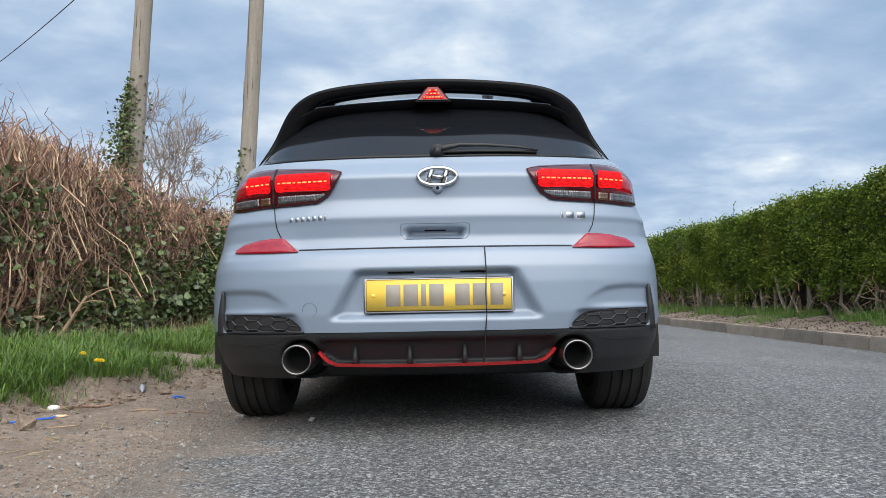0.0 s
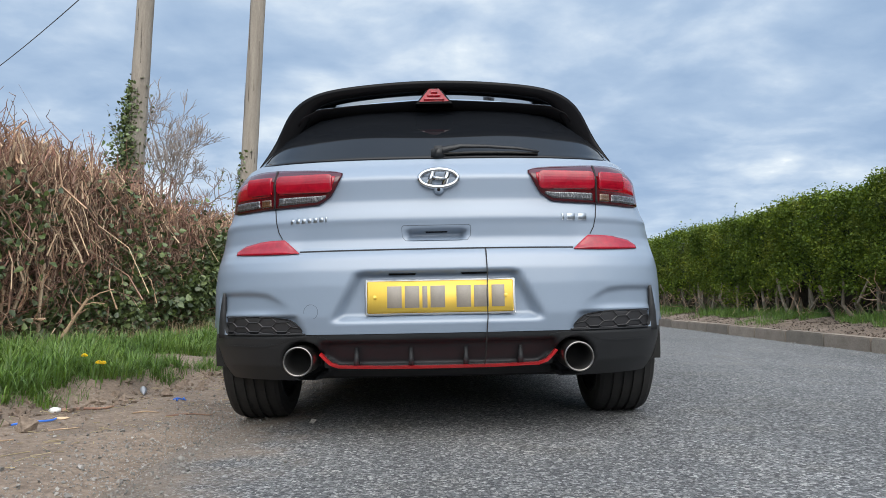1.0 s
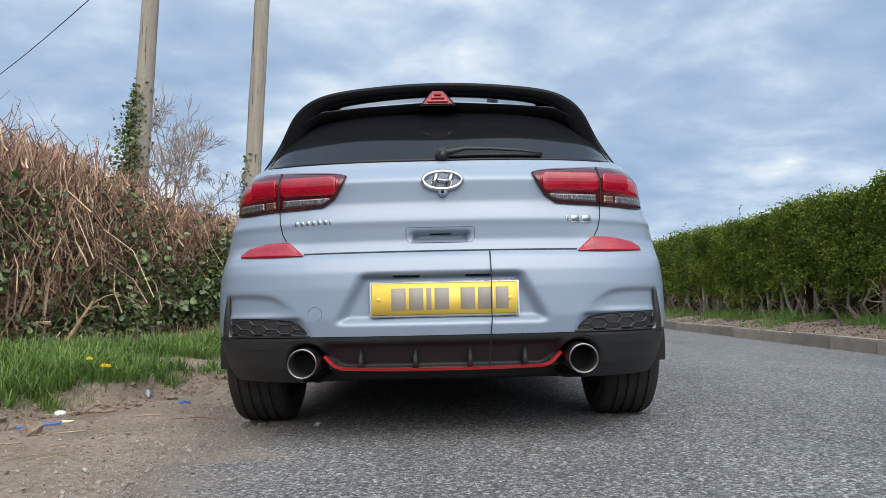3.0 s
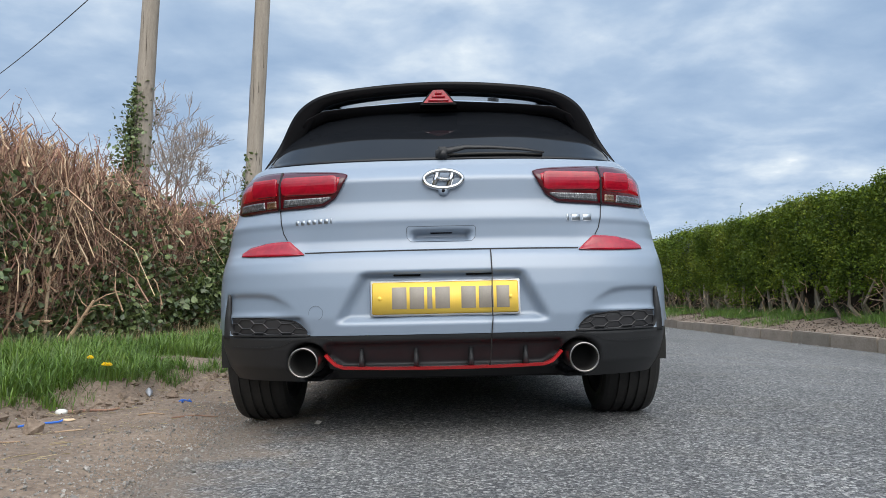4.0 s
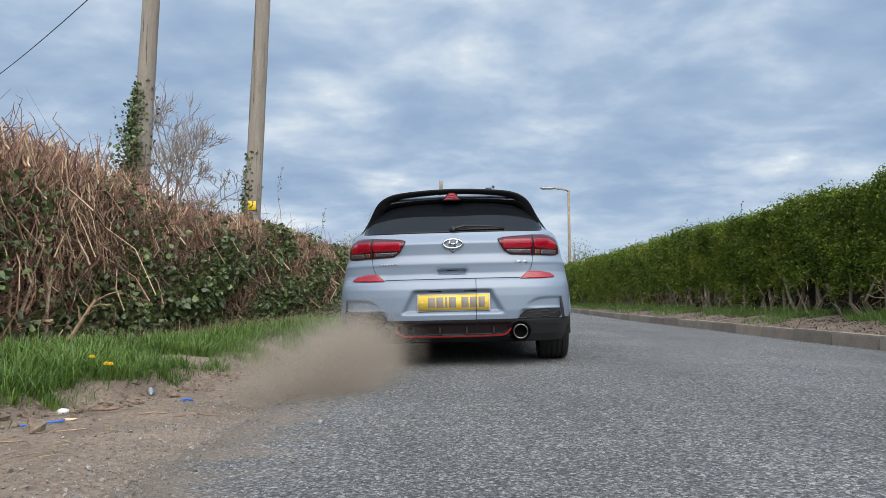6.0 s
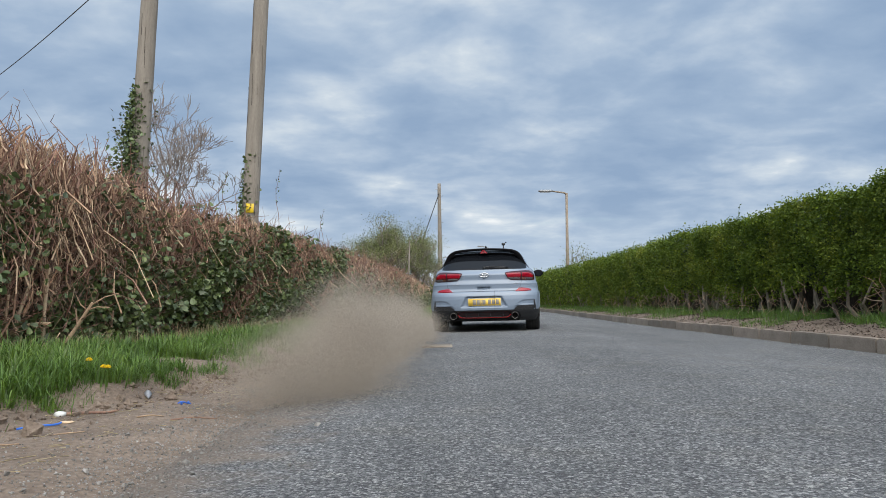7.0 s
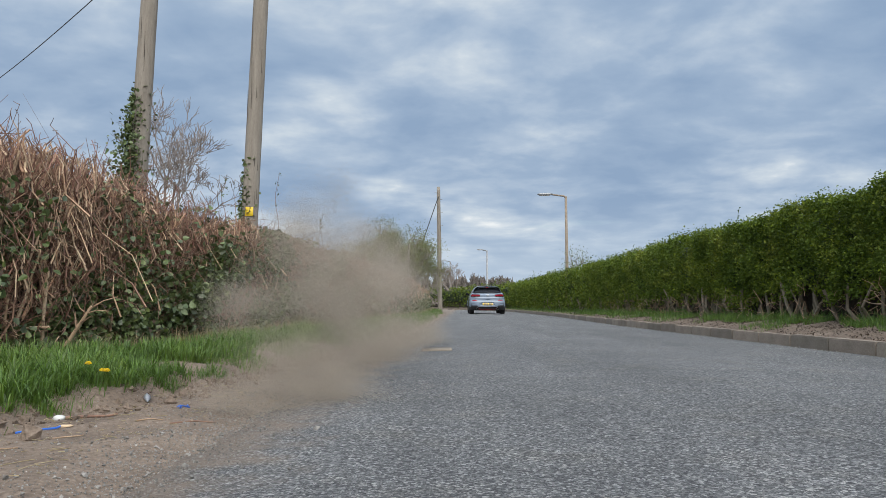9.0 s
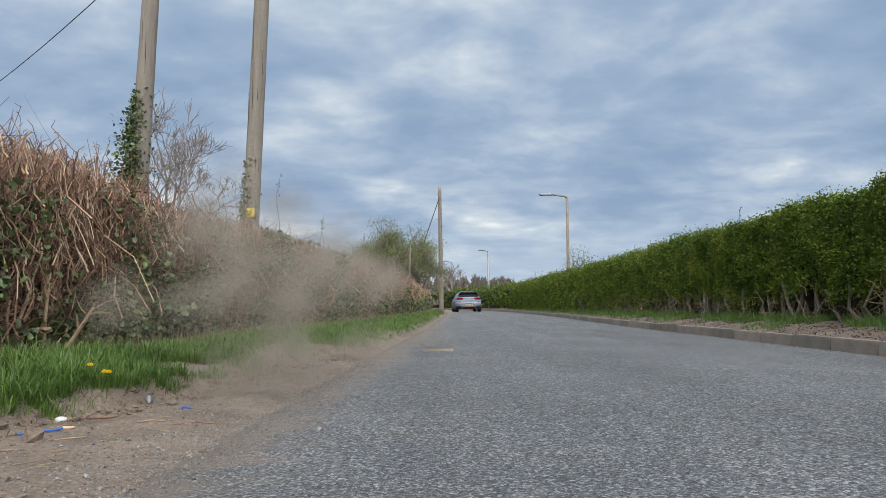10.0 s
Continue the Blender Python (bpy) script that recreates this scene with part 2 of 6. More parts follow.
def thing(name, label, category, m=None, group="", kind=""):
    ob = new(name)
    ob.empty_display_size = 0.2
    if m is not None:
        ob.matrix_basis = m
    return tagged(ob, label, category, group, kind)


def turns(n, tilt=1.0):
    """n random turns as 3 x 3 matrices; tilt 0 keeps them upright."""
    a = RNG.uniform(0, 2 * np.pi, n)
    b = RNG.normal(0, 0.9 * tilt, n)
    c = RNG.normal(0, 0.9 * tilt, n)
    ca, sa, cb, sb, cc, sc = np.cos(a), np.sin(a), np.cos(b), np.sin(b), np.cos(c), np.sin(c)
    o, i = np.zeros(n), np.ones(n)
    rz = np.stack([ca, -sa, o, sa, ca, o, o, o, i], 1).reshape(n, 3, 3)
    rx = np.stack([i, o, o, o, cb, -sb, o, sb, cb], 1).reshape(n, 3, 3)
    ry = np.stack([cc, o, sc, o, i, o, -sc, o, cc], 1).reshape(n, 3, 3)
    return rz @ rx @ ry


def scatter(shape, faces, places, sizes, tilt=1.0):
    """Copies of a small shape, turned at random, as one set of corners and faces."""
    shape, n = np.array(shape, float), len(places)
    v = np.einsum("nij,kj->nki", turns(n, tilt), shape) * np.asarray(sizes)[:, None, None] + np.asarray(places)[:, None, :]
    f = [[[c + k * len(shape) for c in face] for face in faces] for k in range(n)]
    return v.reshape(-1, 3), [face for fs in f for face in fs]


def sticks(p0, p1, r0, r1, bend=0.08, sides=4):
    """Tapered, slightly crooked sticks from p0 to p1."""
    n = len(p0)
    d = p1 - p0
    ln = np.linalg.norm(d, axis=1, keepdims=True)
    d = d / ln
    ref = np.where(np.abs(d[:, 2:3]) > 0.9, np.array([[1.0, 0, 0]]), np.array([[0, 0, 1.0]]))
    u = np.cross(d, ref)
    u /= np.linalg.norm(u, axis=1, keepdims=True)
    w = np.cross(d, u)
    midp = (p0 + p1) / 2 + (u * RNG.normal(0, 1, (n, 1)) + w * RNG.normal(0, 1, (n, 1))) * ln * bend
    a = np.linspace(0, 2 * np.pi, sides, endpoint=False)
    ring = u[:, None, :] * np.cos(a)[None, :, None] + w[:, None, :] * np.sin(a)[None, :, None]
    r0, r1 = np.broadcast_to(r0, n)[:, None, None], np.broadcast_to(r1, n)[:, None, None]
    v = np.concatenate([p0[:, None] + ring * r0, midp[:, None] + ring * (r0 + r1) / 2, p1[:, None] + ring * r1], 1)
    base = (np.arange(n) * 3 * sides)[:, None]
    quads = []
    for lev in (0, 1):
        for k in range(sides):
            k2 = (k + 1) % sides
            quads.append(base + np.array([[lev * sides + k, lev * sides + k2, (lev + 1) * sides + k2, (lev + 1) * sides + k]]))
    f = np.concatenate(quads).tolist()
    f += (base + np.arange(2 * sides, 3 * sides)[None, :]).tolist()
    return v.reshape(-1, 3), f


def merge(*sets):
    vs, fs, at = [], [], 0
    for v, f in sets:
        vs.append(v)
        fs += [[c + at for c in face] for face in f]
        at += len(v)
    return np.concatenate(vs), fs


def box_bm(sx, sy, sz, m=Matrix(), bevel=0.004, seg=2):
    bm = bmesh.new()
    bmesh.ops.create_cube(bm, size=1.0, matrix=Matrix.Diagonal((sx, sy, sz, 1)))
    if bevel:
        bmesh.ops.bevel(bm, geom=list(bm.edges), offset=bevel, segments=seg, affect="EDGES")
    bmesh.ops.transform(bm, matrix=m, verts=bm.verts)
    return bm


def loft(name, sections, mat, parent, label="", close=True, smooth=True, caps=True):
    """Joins equal rings of points."""
    v = np.array(sections, float)
    m, n = v.shape[:2]
    f = []
    for i in range(m - 1):
        for k in range(n if close else n - 1):
            k2 = (k + 1) % n
            f.append([i * n + k, i * n + k2, (i + 1) * n + k2, (i + 1) * n + k])
    if close and caps:
        f += [list(range(n))[::-1], [(m - 1) * n + k for k in range(n)]]
    return tagged(mesh_of(name, v.reshape(-1, 3), f, mat, parent, smooth=smooth), label)


def along(y, table):
    ys, xs = zip(*table)
    return np.interp(y, ys, xs)


def bend(y):
    """Beyond fifty metres the road swings to the left."""
    y = np.asarray(y, float)
    return -np.clip(y - 52, 0, None) ** 2 / 130.0


def tarmac_edge(y):
    return along(y, [(-30, -1.0), (2, -0.94), (3.1, -0.92), (10, -0.67), (16, -0.45), (37, 0.1), (52, 0.1), (400, 0.1)]) + bend(y)


def grass_edge(y):
    return along(y, [(-30, -2.1), (2, -2.05), (3.3, -1.95), (4.2, -1.72), (5, -1.60), (6, -1.48), (8, -1.20), (10, -0.90), (16, -0.60), (37, -0.02), (52, -0.02), (400, -0.02)]) + bend(y)


def kerb_line(y):
    return along(y, [(-30, 4.4), (18, 4.42), (26, 4.8), (34, 5.2), (52, 5.2), (400, 5.2)]) + bend(y)


def left_hedge(y):
    return along(y, [(-8, -3.1), (2, -3.05), (5, -2.9), (10, -2.45), (15, -2.1), (23, -1.5), (37, -1.05), (52, -1.0), (400, -1.0)]) + bend(y)


def right_hedge(y):
    return kerb_line(y) + along(y, [(-30, 1.5), (15, 1.45), (26, 1.15), (36, 0.72), (60, 0.7)])


def road_z(x, y):
    x = np.asarray(x, float) - bend(y)
    return np.where(x < 1.75, 0.025 * x, 0.04375 - 0.025 * (x - 1.75))


def wobble(x, y, s, seed=0.0):
    return np.sin(x * s * 1.7 + seed + 1.3 * np.sin(y * s * 1.1 + seed)) * 0.5 + np.sin(y * s * 1.9 - x * s * 0.8 + seed * 2.1) * 0.5


def ground_z(x, y):
    x, y = np.asarray(x, float), np.asarray(y, float)
    e, g, k, h = tarmac_edge(y), grass_edge(y), kerb_line(y), right_hedge(y)
    z = road_z(np.clip(x, e, k), y) - 0.06
    edge = road_z(e, y)
    # dirt beside the tarmac, then a low bank up to the hedge
    s = np.clip((e - x) / 0.25, 0, 1)
    z = np.where(x < e, z + s * 0.05 + 0.012 * wobble(x, y, 5.0) * s + 0.006 * wobble(x, y, 17.0, 2.0) * s, z)
    lip = np.clip((g + 0.06 + 0.05 * wobble(x, y, 4.0, 1.0) - x) / 0.22, 0, 1)
    rise = np.clip((g - x) / 1.2, 0, 1)
    z = z + lip * lip * (3 - 2 * lip) * 0.07 + rise * 0.10 + rise * 0.03 * wobble(x, y, 2.5, 4.0)
    # verge behind the kerb
    v = np.clip((x - k - 0.1) / 0.04, 0, 1)
    up = np.clip((x - k - 0.15) / (h - k), 0, 1)
    z = z + v * 0.165 + up * (0.17 + 0.05 * wobble(x, y, 2.0, 3.0)) + v * 0.012 * wobble(x, y, 6.0, 5.0)
    return z


def sheet(name, xs, ys, zf, mat):
    gx, gy = np.meshgrid(xs, ys)
    z = zf(gx, gy)
    v = np.stack([gx, gy, z], -1).reshape(-1, 3)
    nx, ny = len(xs), len(ys)
    i = (np.arange(ny - 1)[:, None] * nx + np.arange(nx - 1)[None, :]).reshape(-1)
    return mesh_of(name, v, np.stack([i, i + 1, i + nx + 1, i + nx], 1), mat, smooth=True)


# ---- ground, road, kerb ----
xs = np.concatenate([[-900, -300, -120, -50, -25, -15, -10, -7], np.arange(-5, -0.3, 0.05), np.arange(-0.25, 4.3, 0.5), np.arange(4.35, 7.2, 0.07), [8, 10, 14, 20, 40, 100, 300, 900]])
ys = np.concatenate([[-300, -100, -40, -20, -10, -5, -2], np.arange(0, 12, 0.07), np.arange(12, 60, 0.4), np.arange(60, 110, 2), [120, 140, 180, 260, 400, 700, 1500, 4000]])
tagged(sheet("ground", xs, ys, ground_z, SOIL), "bare brown soil and verge beside the lane", "ground", kind="structure")


def make_road():
    ys = np.concatenate([np.arange(-30, 0, 2.0), np.arange(0, 14, 0.05), np.arange(14, 60, 0.4), np.arange(60, 130, 1.5)])
    cols = 26
    u = np.linspace(0, 1, cols)
    e = tarmac_edge(ys) + 0.025 * wobble(ys, ys * 0.3, 6.0) + 0.02 * wobble(ys, ys, 21.0, 1.0)
    k = kerb_line(ys) + 0.02
    x = e[:, None] + (k - e)[:, None] * u[None, :] ** 1.3
    y = np.repeat(ys[:, None], cols, 1)
    z = road_z(x, y) + 0.003 * wobble(x, y, 1.3)
    z[:, 0] -= 0.05
    z[:, 1] = road_z(x[:, 1], ys) - 0.004
    x[:, 1] = x[:, 0] + 0.03
    v = np.stack([x, y, z], -1).reshape(-1, 3)
    i = (np.arange(len(ys) - 1)[:, None] * cols + np.arange(cols - 1)[None, :]).reshape(-1)
    return mesh_of("road", v, np.stack([i, i + 1, i + cols + 1, i + cols], 1), ASPHALT, smooth=True)


tagged(make_road(), "worn grey asphalt lane with pale stone chips", "road", kind="structure")


def make_kerb():
    root = thing("kerb", "weathered brown-grey concrete kerb stones along the road", "kerb", kind="structure")
    bm = bmesh.new()
    bmesh.ops.create_cube(bm, size=1.0, matrix=Matrix.Diagonal((0.125, 0.905, 0.26, 1)))
    bmesh.ops.bevel(bm, geom=[e for e in bm.edges], offset=0.012, segments=2, affect="EDGES")
    me = bpy.data.meshes.new("kerb_stone")
    bm.to_mesh(me)
    bm.free()
    me.materials.append(KERB)
    y, rnd = -4.0, random.Random(3)
    while y < 100:
        ob = new("kerb_stone", me)
        ob.parent = root
        x = float(kerb_line(y)) + 0.0625
        turn = math.degrees(math.atan2(float(kerb_line(y + 0.5) - kerb_line(y - 0.5)), 1.0))
        ob.matrix_basis = pose(x + rnd.uniform(-0.006, 0.006), y, float(road_z(kerb_line(y), y)) + 0.015 + rnd.uniform(-0.006, 0.006), rnd.uniform(-0.5, 0.5), rnd.uniform(-2, 2), -turn)
        y += 0.915


make_kerb()


# ---- hedges ----
LEAF = [(0, -0.5, 0), (0.38, -0.28, 0.08), (0.30, 0.12, 0.05), (0, 0.55, 0.0), (-0.30, 0.12, 0.05), (-0.38, -0.28, 0.08)]
LEAF_F = [[0, 1, 2, 3], [0, 3, 4, 5]]
QLEAF = [(0, -0.5, 0), (0.32, 0.0, 0.10), (0, 0.5, 0), (-0.32, 0.0, 0.10)]
QLEAF_F = [[0, 1, 2], [0, 2, 3]]


def core(name, face, y0, y1, z0, z1, width, side, mat, parent, rough=0.12, step=0.12):
    """An uneven rounded ridge whose dark colour stands for a hedge's shaded inside. side: -1 when its face looks to +x.
    """
    ys = np.arange(y0, y1, step)
    prof = [(0.0, 0.0), (-0.02, 0.3), (0.0, 0.6), (0.10, 0.85), (0.3, 0.98), (0.6, 1.0), (0.9, 0.95), (1.0, 0.6), (1.0, 0.0)]
    pts, fine = [], []
    for i in range(len(prof) - 1):
        for s in np.linspace(0, 1, 5, endpoint=False):
            fine.append((prof[i][0] * (1 - s) + prof[i + 1][0] * s, prof[i][1] * (1 - s) + prof[i + 1][1] * s))
    fine.append(prof[-1])
    n = len(fine)
    for y in ys:
        fx, gz = float(face(y)), float(ground_z(face(y), y))
        for o, h in fine:
            q = Vector((o * 3, y * 2.2, h * 3))
            d = rough * noise.noise(q) + rough * 0.6 * noise.noise(q * 3.1)
            pts.append((fx + side * (o * width + d), y, gz + z0 + (z1 - z0) * h + d * 0.8 * (h > 0.1)))
    i = (np.arange(len(ys) - 1)[:, None] * n + np.arange(n - 1)[None, :]).reshape(-1)
    f = np.stack([i, i + 1, i + n + 1, i + n], 1).tolist() + [list(range(n)), [len(pts) - n + k for k in range(n)]]
    return mesh_of(name, np.array(pts), f, mat, parent, smooth=True)


def make_left_hedge():
    root = thing("hedge", "flailed brown hawthorn hedge, pale cut sticks and ivy", "hedge")
    # solid dark core, painted as the shade deep behind sticks and ivy
    core("inner_growth", lambda y: left_hedge(y) - 0.42, -6, 70, -0.05, 1.12, 0.8, -1, HEDGE_SHADE, root, 0.16)
    # upright cut sticks, dense near the top
    sets_b, sets_t, sets_c = [], [], []
    for y0, y1, count, thick in ((-5, 7, 27000, 1.0), (7, 16, 14000, 1.25), (16, 34, 9000, 1.5), (34, 66, 3500, 2.2)):
        n = count
        y = RNG.uniform(y0, y1, n)
        deep = RNG.uniform(0.0, 0.85, n)
        x = left_hedge(y) - deep + 0.07 * wobble(y, y, 1.4)
        gz = ground_z(left_hedge(y), y)
        top = 1.47 + 0.17 * np.clip((9 - y) / 4, 0, 1) + 0.09 * wobble(y, deep * 2, 1.1, 2.0) + 0.05 * wobble(y, y, 5.0) - 0.35 * np.clip(0.2 - deep, 0, 1) / 0.25 * 0.5
        ln = 0.07 + RNG.exponential(0.10, n)
        z1 = gz + top * RNG.beta(2.6, 1.1, n) + RNG.normal(0, 0.03, n)
        lean = RNG.normal(0, 0.42, (n, 2))
        p1 = np.stack([x, y, z1], 1)
        p0 = p1 - np.stack([lean[:, 0] * ln + 0.10 * ln, lean[:, 1] * ln, ln], 1)
        p0[:, 2] = np.maximum(p0[:, 2], gz)
        keep = np.linalg.norm(p1 - p0, axis=1) > 0.08
        p0, p1 = p0[keep], p1[keep]
        r = np.minimum(0.0018 + RNG.exponential(0.0026, len(p0)), 0.0085) * thick
        pick = RNG.uniform(0, 1, len(p0))
        for sel, out in ((pick < 0.55, sets_b), ((pick >= 0.55) & (pick < 0.82), sets_t), (pick >= 0.82, sets_c)):
            out.append(sticks(p0[sel], p1[sel], r[sel] * 1.15, r[sel] * 0.75, 0.10))
    # stout stubs sawn off near the top
    n = 300
    y = RNG.beta(1, 1.6, n) * 26 + 1.5
    x = left_hedge(y) - RNG.uniform(0.05, 0.6, n)
    p0 = np.stack([x, y, ground_z(left_hedge(y), y) + RNG.uniform(0.85, 1.2, n)], 1)
    p1 = p0 + np.stack([RNG.normal(0.05, 0.06, n), RNG.normal(0, 0.07, n), RNG.uniform(0.15, 0.35, n)], 1)
    p1[:, 2] = np.minimum(p1[:, 2], ground_z(left_hedge(y), y) + 1.5)
    sets_b.append(sticks(p0, p1, RNG.uniform(0.008, 0.016, n), RNG.uniform(0.007, 0.013, n), 0.05, 6))
    # a tangle of thin crossing twigs on the face
    n = 24000
    y = RNG.beta(1, 2.2, n) * 36 + 0.6
    p0 = np.stack([left_hedge(y) + RNG.uniform(-0.45, 0.06, n), y, np.zeros(n)], 1)
    p0[:, 2] = ground_z(left_hedge(y), y) + RNG.uniform(0.05, 1.42, n)
    d = RNG.normal(0, 1, (n, 3)) * np.array([0.45, 0.9, 0.9]) + np.array([0.1, 0, 0.35])
    d /= np.linalg.norm(d, axis=1, keepdims=True)
    ln = 0.06 + RNG.exponential(0.09, (n, 1))
    r = RNG.uniform(0.0013, 0.0034, n) * (1 + y / 18)
    v = sticks(p0, p0 + d * ln, r, r * 0.5, 0.09)
    sets_t.append(v)
    # reddish thorn wands standing clear of the cut top, each with a few spurs
    n = 700
    y = 1.5 + 6.5 * RNG.beta(1.3, 1.3, n)
    gz = ground_z(left_hedge(y), y)
    p0 = np.stack([left_hedge(y) - RNG.uniform(0.05, 0.75, n), y, gz + RNG.uniform(1.05, 1.4, n)], 1)
    d = np.stack([RNG.normal(0.03, 0.13, n), RNG.normal(0, 0.15, n), 0.16 + RNG.exponential(0.10, n)], 1)
    p1 = p0 + d
    p1[:, 2] = np.minimum(p1[:, 2], gz + 1.83)
    sets_t.append(sticks(p0, p1, RNG.uniform(0.003, 0.006, n), RNG.uniform(0.0018, 0.003, n), 0.09))
    for u in (0.55, 0.75, 0.9, 1.0):
        q = p0 + (p1 - p0) * u
        e = RNG.normal(0, 1, (n, 3)) * np.array([0.022, 0.03, 0.018]) + [0, 0, 0.016]
        sets_t.append(sticks(q, q + e, 0.0028, 0.0016, 0.06))
    # bare limbs at the hedge's foot, forking at their ends
    for foot, tip, r in (((-2.74, 5.12, 0.10), (-2.47, 5.10, 0.50), 0.015), ((-3.05, 5.10, 0.31), (-2.70, 4.98, 0.36), 0.012), ((-3.08, 4.95, 0.22), (-2.86, 4.86, 0.33), 0.012),
                         ((-2.98, 5.05, 0.10), (-2.86, 5.0, 0.62), 0.016), ((-2.90, 5.25, 0.10), (-2.84, 5.2, 0.75), 0.015), ((-2.96, 4.92, 0.27), (-2.92, 4.86, 0.55), 0.012)):
        foot, tip = np.array(foot), np.array(tip)
        sets_c.append(sticks(foot[None], tip[None], r, r * 0.7, 0.05, 7))
        k = 7
        q = foot + (tip - foot) * RNG.uniform(0.55, 1.0, (k, 1))
        sets_b.append(sticks(q, q + (tip - foot) * RNG.uniform(0.1, 0.4, (k, 1)) + RNG.normal(0, 0.06, (k, 3)), r * 0.4, r * 0.18, 0.10, 5))
    tagged(mesh_of("stick_tangle", *merge(*sets_b), BARK, root), kind="stuff")
    tagged(mesh_of("twig_tangle", *merge(*sets_t), THORN, root), kind="stuff")
    tagged(mesh_of("pale_wood_tangle", *merge(*sets_c), CUT, root), kind="stuff")
    # ivy over the lower face, in drifts
    def drift(count, y0, y1, size, bias):
        y = RNG.uniform(y0, y1, count * 3)
        h = RNG.beta(1.3, bias, count * 3)
        ok = RNG.uniform(0, 1, count * 3) < np.clip(0.42 + 0.75 * wobble(y * 0.9, h * 2.2, 2.0, 1.5) + (0.45 - h) * 0.9, 0.02, 1)
        y, h = y[ok][:count], h[ok][:count]
        x = left_hedge(y) + 0.10 - RNG.uniform(0.0, 0.36, len(y)) - 0.25 * np.clip(h - 0.75, 0, 1) + 0.08 * wobble(y, h * 3, 2.4) + 0.04 * wobble(y * 2, h * 9, 3.0)
        return scatter(LEAF, LEAF_F, np.stack([x, y, ground_z(left_hedge(y), y) + 0.03 + h * 1.42], 1), RNG.uniform(0.55, 1.25, len(y)) * size, 0.8)
    tagged(mesh_of("ivy_foliage", *merge(drift(25000, -5, 7, 0.058, 2.1), drift(28000, 7, 16, 0.07, 1.25), drift(8000, 16, 34, 0.07, 2.4), drift(2500, 34, 66, 0.1, 2.6)), IVY, root), kind="stuff")
    tagged(mesh_of("withered_foliage", *merge(drift(2600, 0.5, 9, 0.04, 1.2), drift(2200, 9, 30, 0.05, 1.2)), LITTER, root), kind="stuff")
    return root


def make_right_hedge():
    root = thing("hedge", "dense clipped green hawthorn hedge on a verge", "hedge")
    # solid core whose colour paints the shade seen through gaps in the leaves
    core("inner_growth", lambda y: right_hedge(y) + 0.26, -4, 110, 0.60, 1.75, 1.0, 1, LEAF_SHADE, root, 0.16, 0.2)
    # added dark ridge at the foot, painting the shade under the leaf skirt
    core("shaded_base", lambda y: right_hedge(y) + 0.55, -4, 110, -0.1, 0.9, 0.5, 1, HEDGE_SHADE, root, 0.1, 0.3)
    sets = []
    for y0, y1, n, per, size, ball in ((6, 11, 3700, 17, 0.046, 0.062), (11, 17, 3500, 15, 0.053, 0.074), (17, 30, 4000, 11, 0.066, 0.09), (30, 60, 3600, 8, 0.11, 0.14), (60, 110, 1200, 7, 0.2, 0.25), (-4, 6, 900, 8, 0.07, 0.1)):
        y = RNG.uniform(y0, y1, n)
        topside = RNG.uniform(0, 1, n) < 0.24
        h = RNG.uniform(0, 1, n) ** 0.85
        swell = wobble(y * 1.3, h * 2.5, 2.1, 1.0) + 0.6 * wobble(y * 3.1, h * 7, 2.3, 3.0)
        x = right_hedge(y) - 0.09 * swell + RNG.exponential(0.09, n)
        gz = ground_z(right_hedge(y), y)
        skirt = 0.42 + 0.20 * wobble(y, y, 1.6, 2.0) + 0.13 * wobble(y, y, 6.0) + along(y, [(7, 0.10), (10, 0.0)]) - along(y, [(0, 0), (18, 0.05), (30, 0.35)])
        topz = 1.96 - along(y, [(0, 0.02), (10, 0.02), (14, 0.08), (26, 0.05), (36, 0)]) + 0.05 * wobble(y, y, 1.0) + 0.03 * wobble(y, y, 4.0)
        z = gz + skirt + (topz - skirt) * h
        x = np.where(topside, right_hedge(y) + RNG.uniform(0, 1.1, n), x + 0.25 * np.clip(h - 0.86, 0, 1))
        z = np.where(topside, gz + topz - RNG.exponential(0.045, n) + 0.05 * swell, z)
        i = np.repeat(np.arange(n), per)
        grow_out = RNG.uniform(0.6, 1.35, n)[i][:, None]
        p = np.stack([x, y, z], 1)[i] + RNG.normal(0, ball, (len(i), 3)) * np.array([0.7, 1.0, 0.75]) * grow_out
        sets.append(scatter(QLEAF, QLEAF_F, p, RNG.uniform(0.55, 1.2, len(i)) * size, 0.75))
    tagged(mesh_of("foliage", *merge(*sets), HEDGE, root), kind="stuff")
    # bare stems under the skirt, and stray shoots above the clipped top
    n = 200
    y = 7.0 + 38 * RNG.beta(1, 1.3, n)
    x = right_hedge(y) + RNG.uniform(0.05, 0.42, n)
    p0 = np.stack([x, y, ground_z(x, y) - 0.05], 1)
    p1 = p0 + np.stack([RNG.normal(0, 0.10, n), RNG.normal(0, 0.22, n), RNG.uniform(0.5, 0.72, n)], 1)
    tagged(mesh_of("understorey", *sticks(p0, p1, RNG.uniform(0.014, 0.042, n), RNG.uniform(0.010, 0.028, n), 0.10, 7), STEM, root), kind="stuff")
    n = 170
    y = RNG.uniform(7, 50, n)
    x = right_hedge(y) + RNG.uniform(0.05, 0.9, n)
    p0 = np.stack([x, y, ground_z(right_hedge(y), y) + 1.80], 1)
    p1 = p0 + np.stack([RNG.normal(0, 0.1, n), RNG.normal(0, 0.12, n), RNG.exponential(0.10, n) + 0.08 + 0.16 * (y < 10.5) * RNG.uniform(0, 1, n)], 1)
    v = sticks(p0, p1, 0.003 + y / 6000, 0.002 + y / 9000, 0.06)
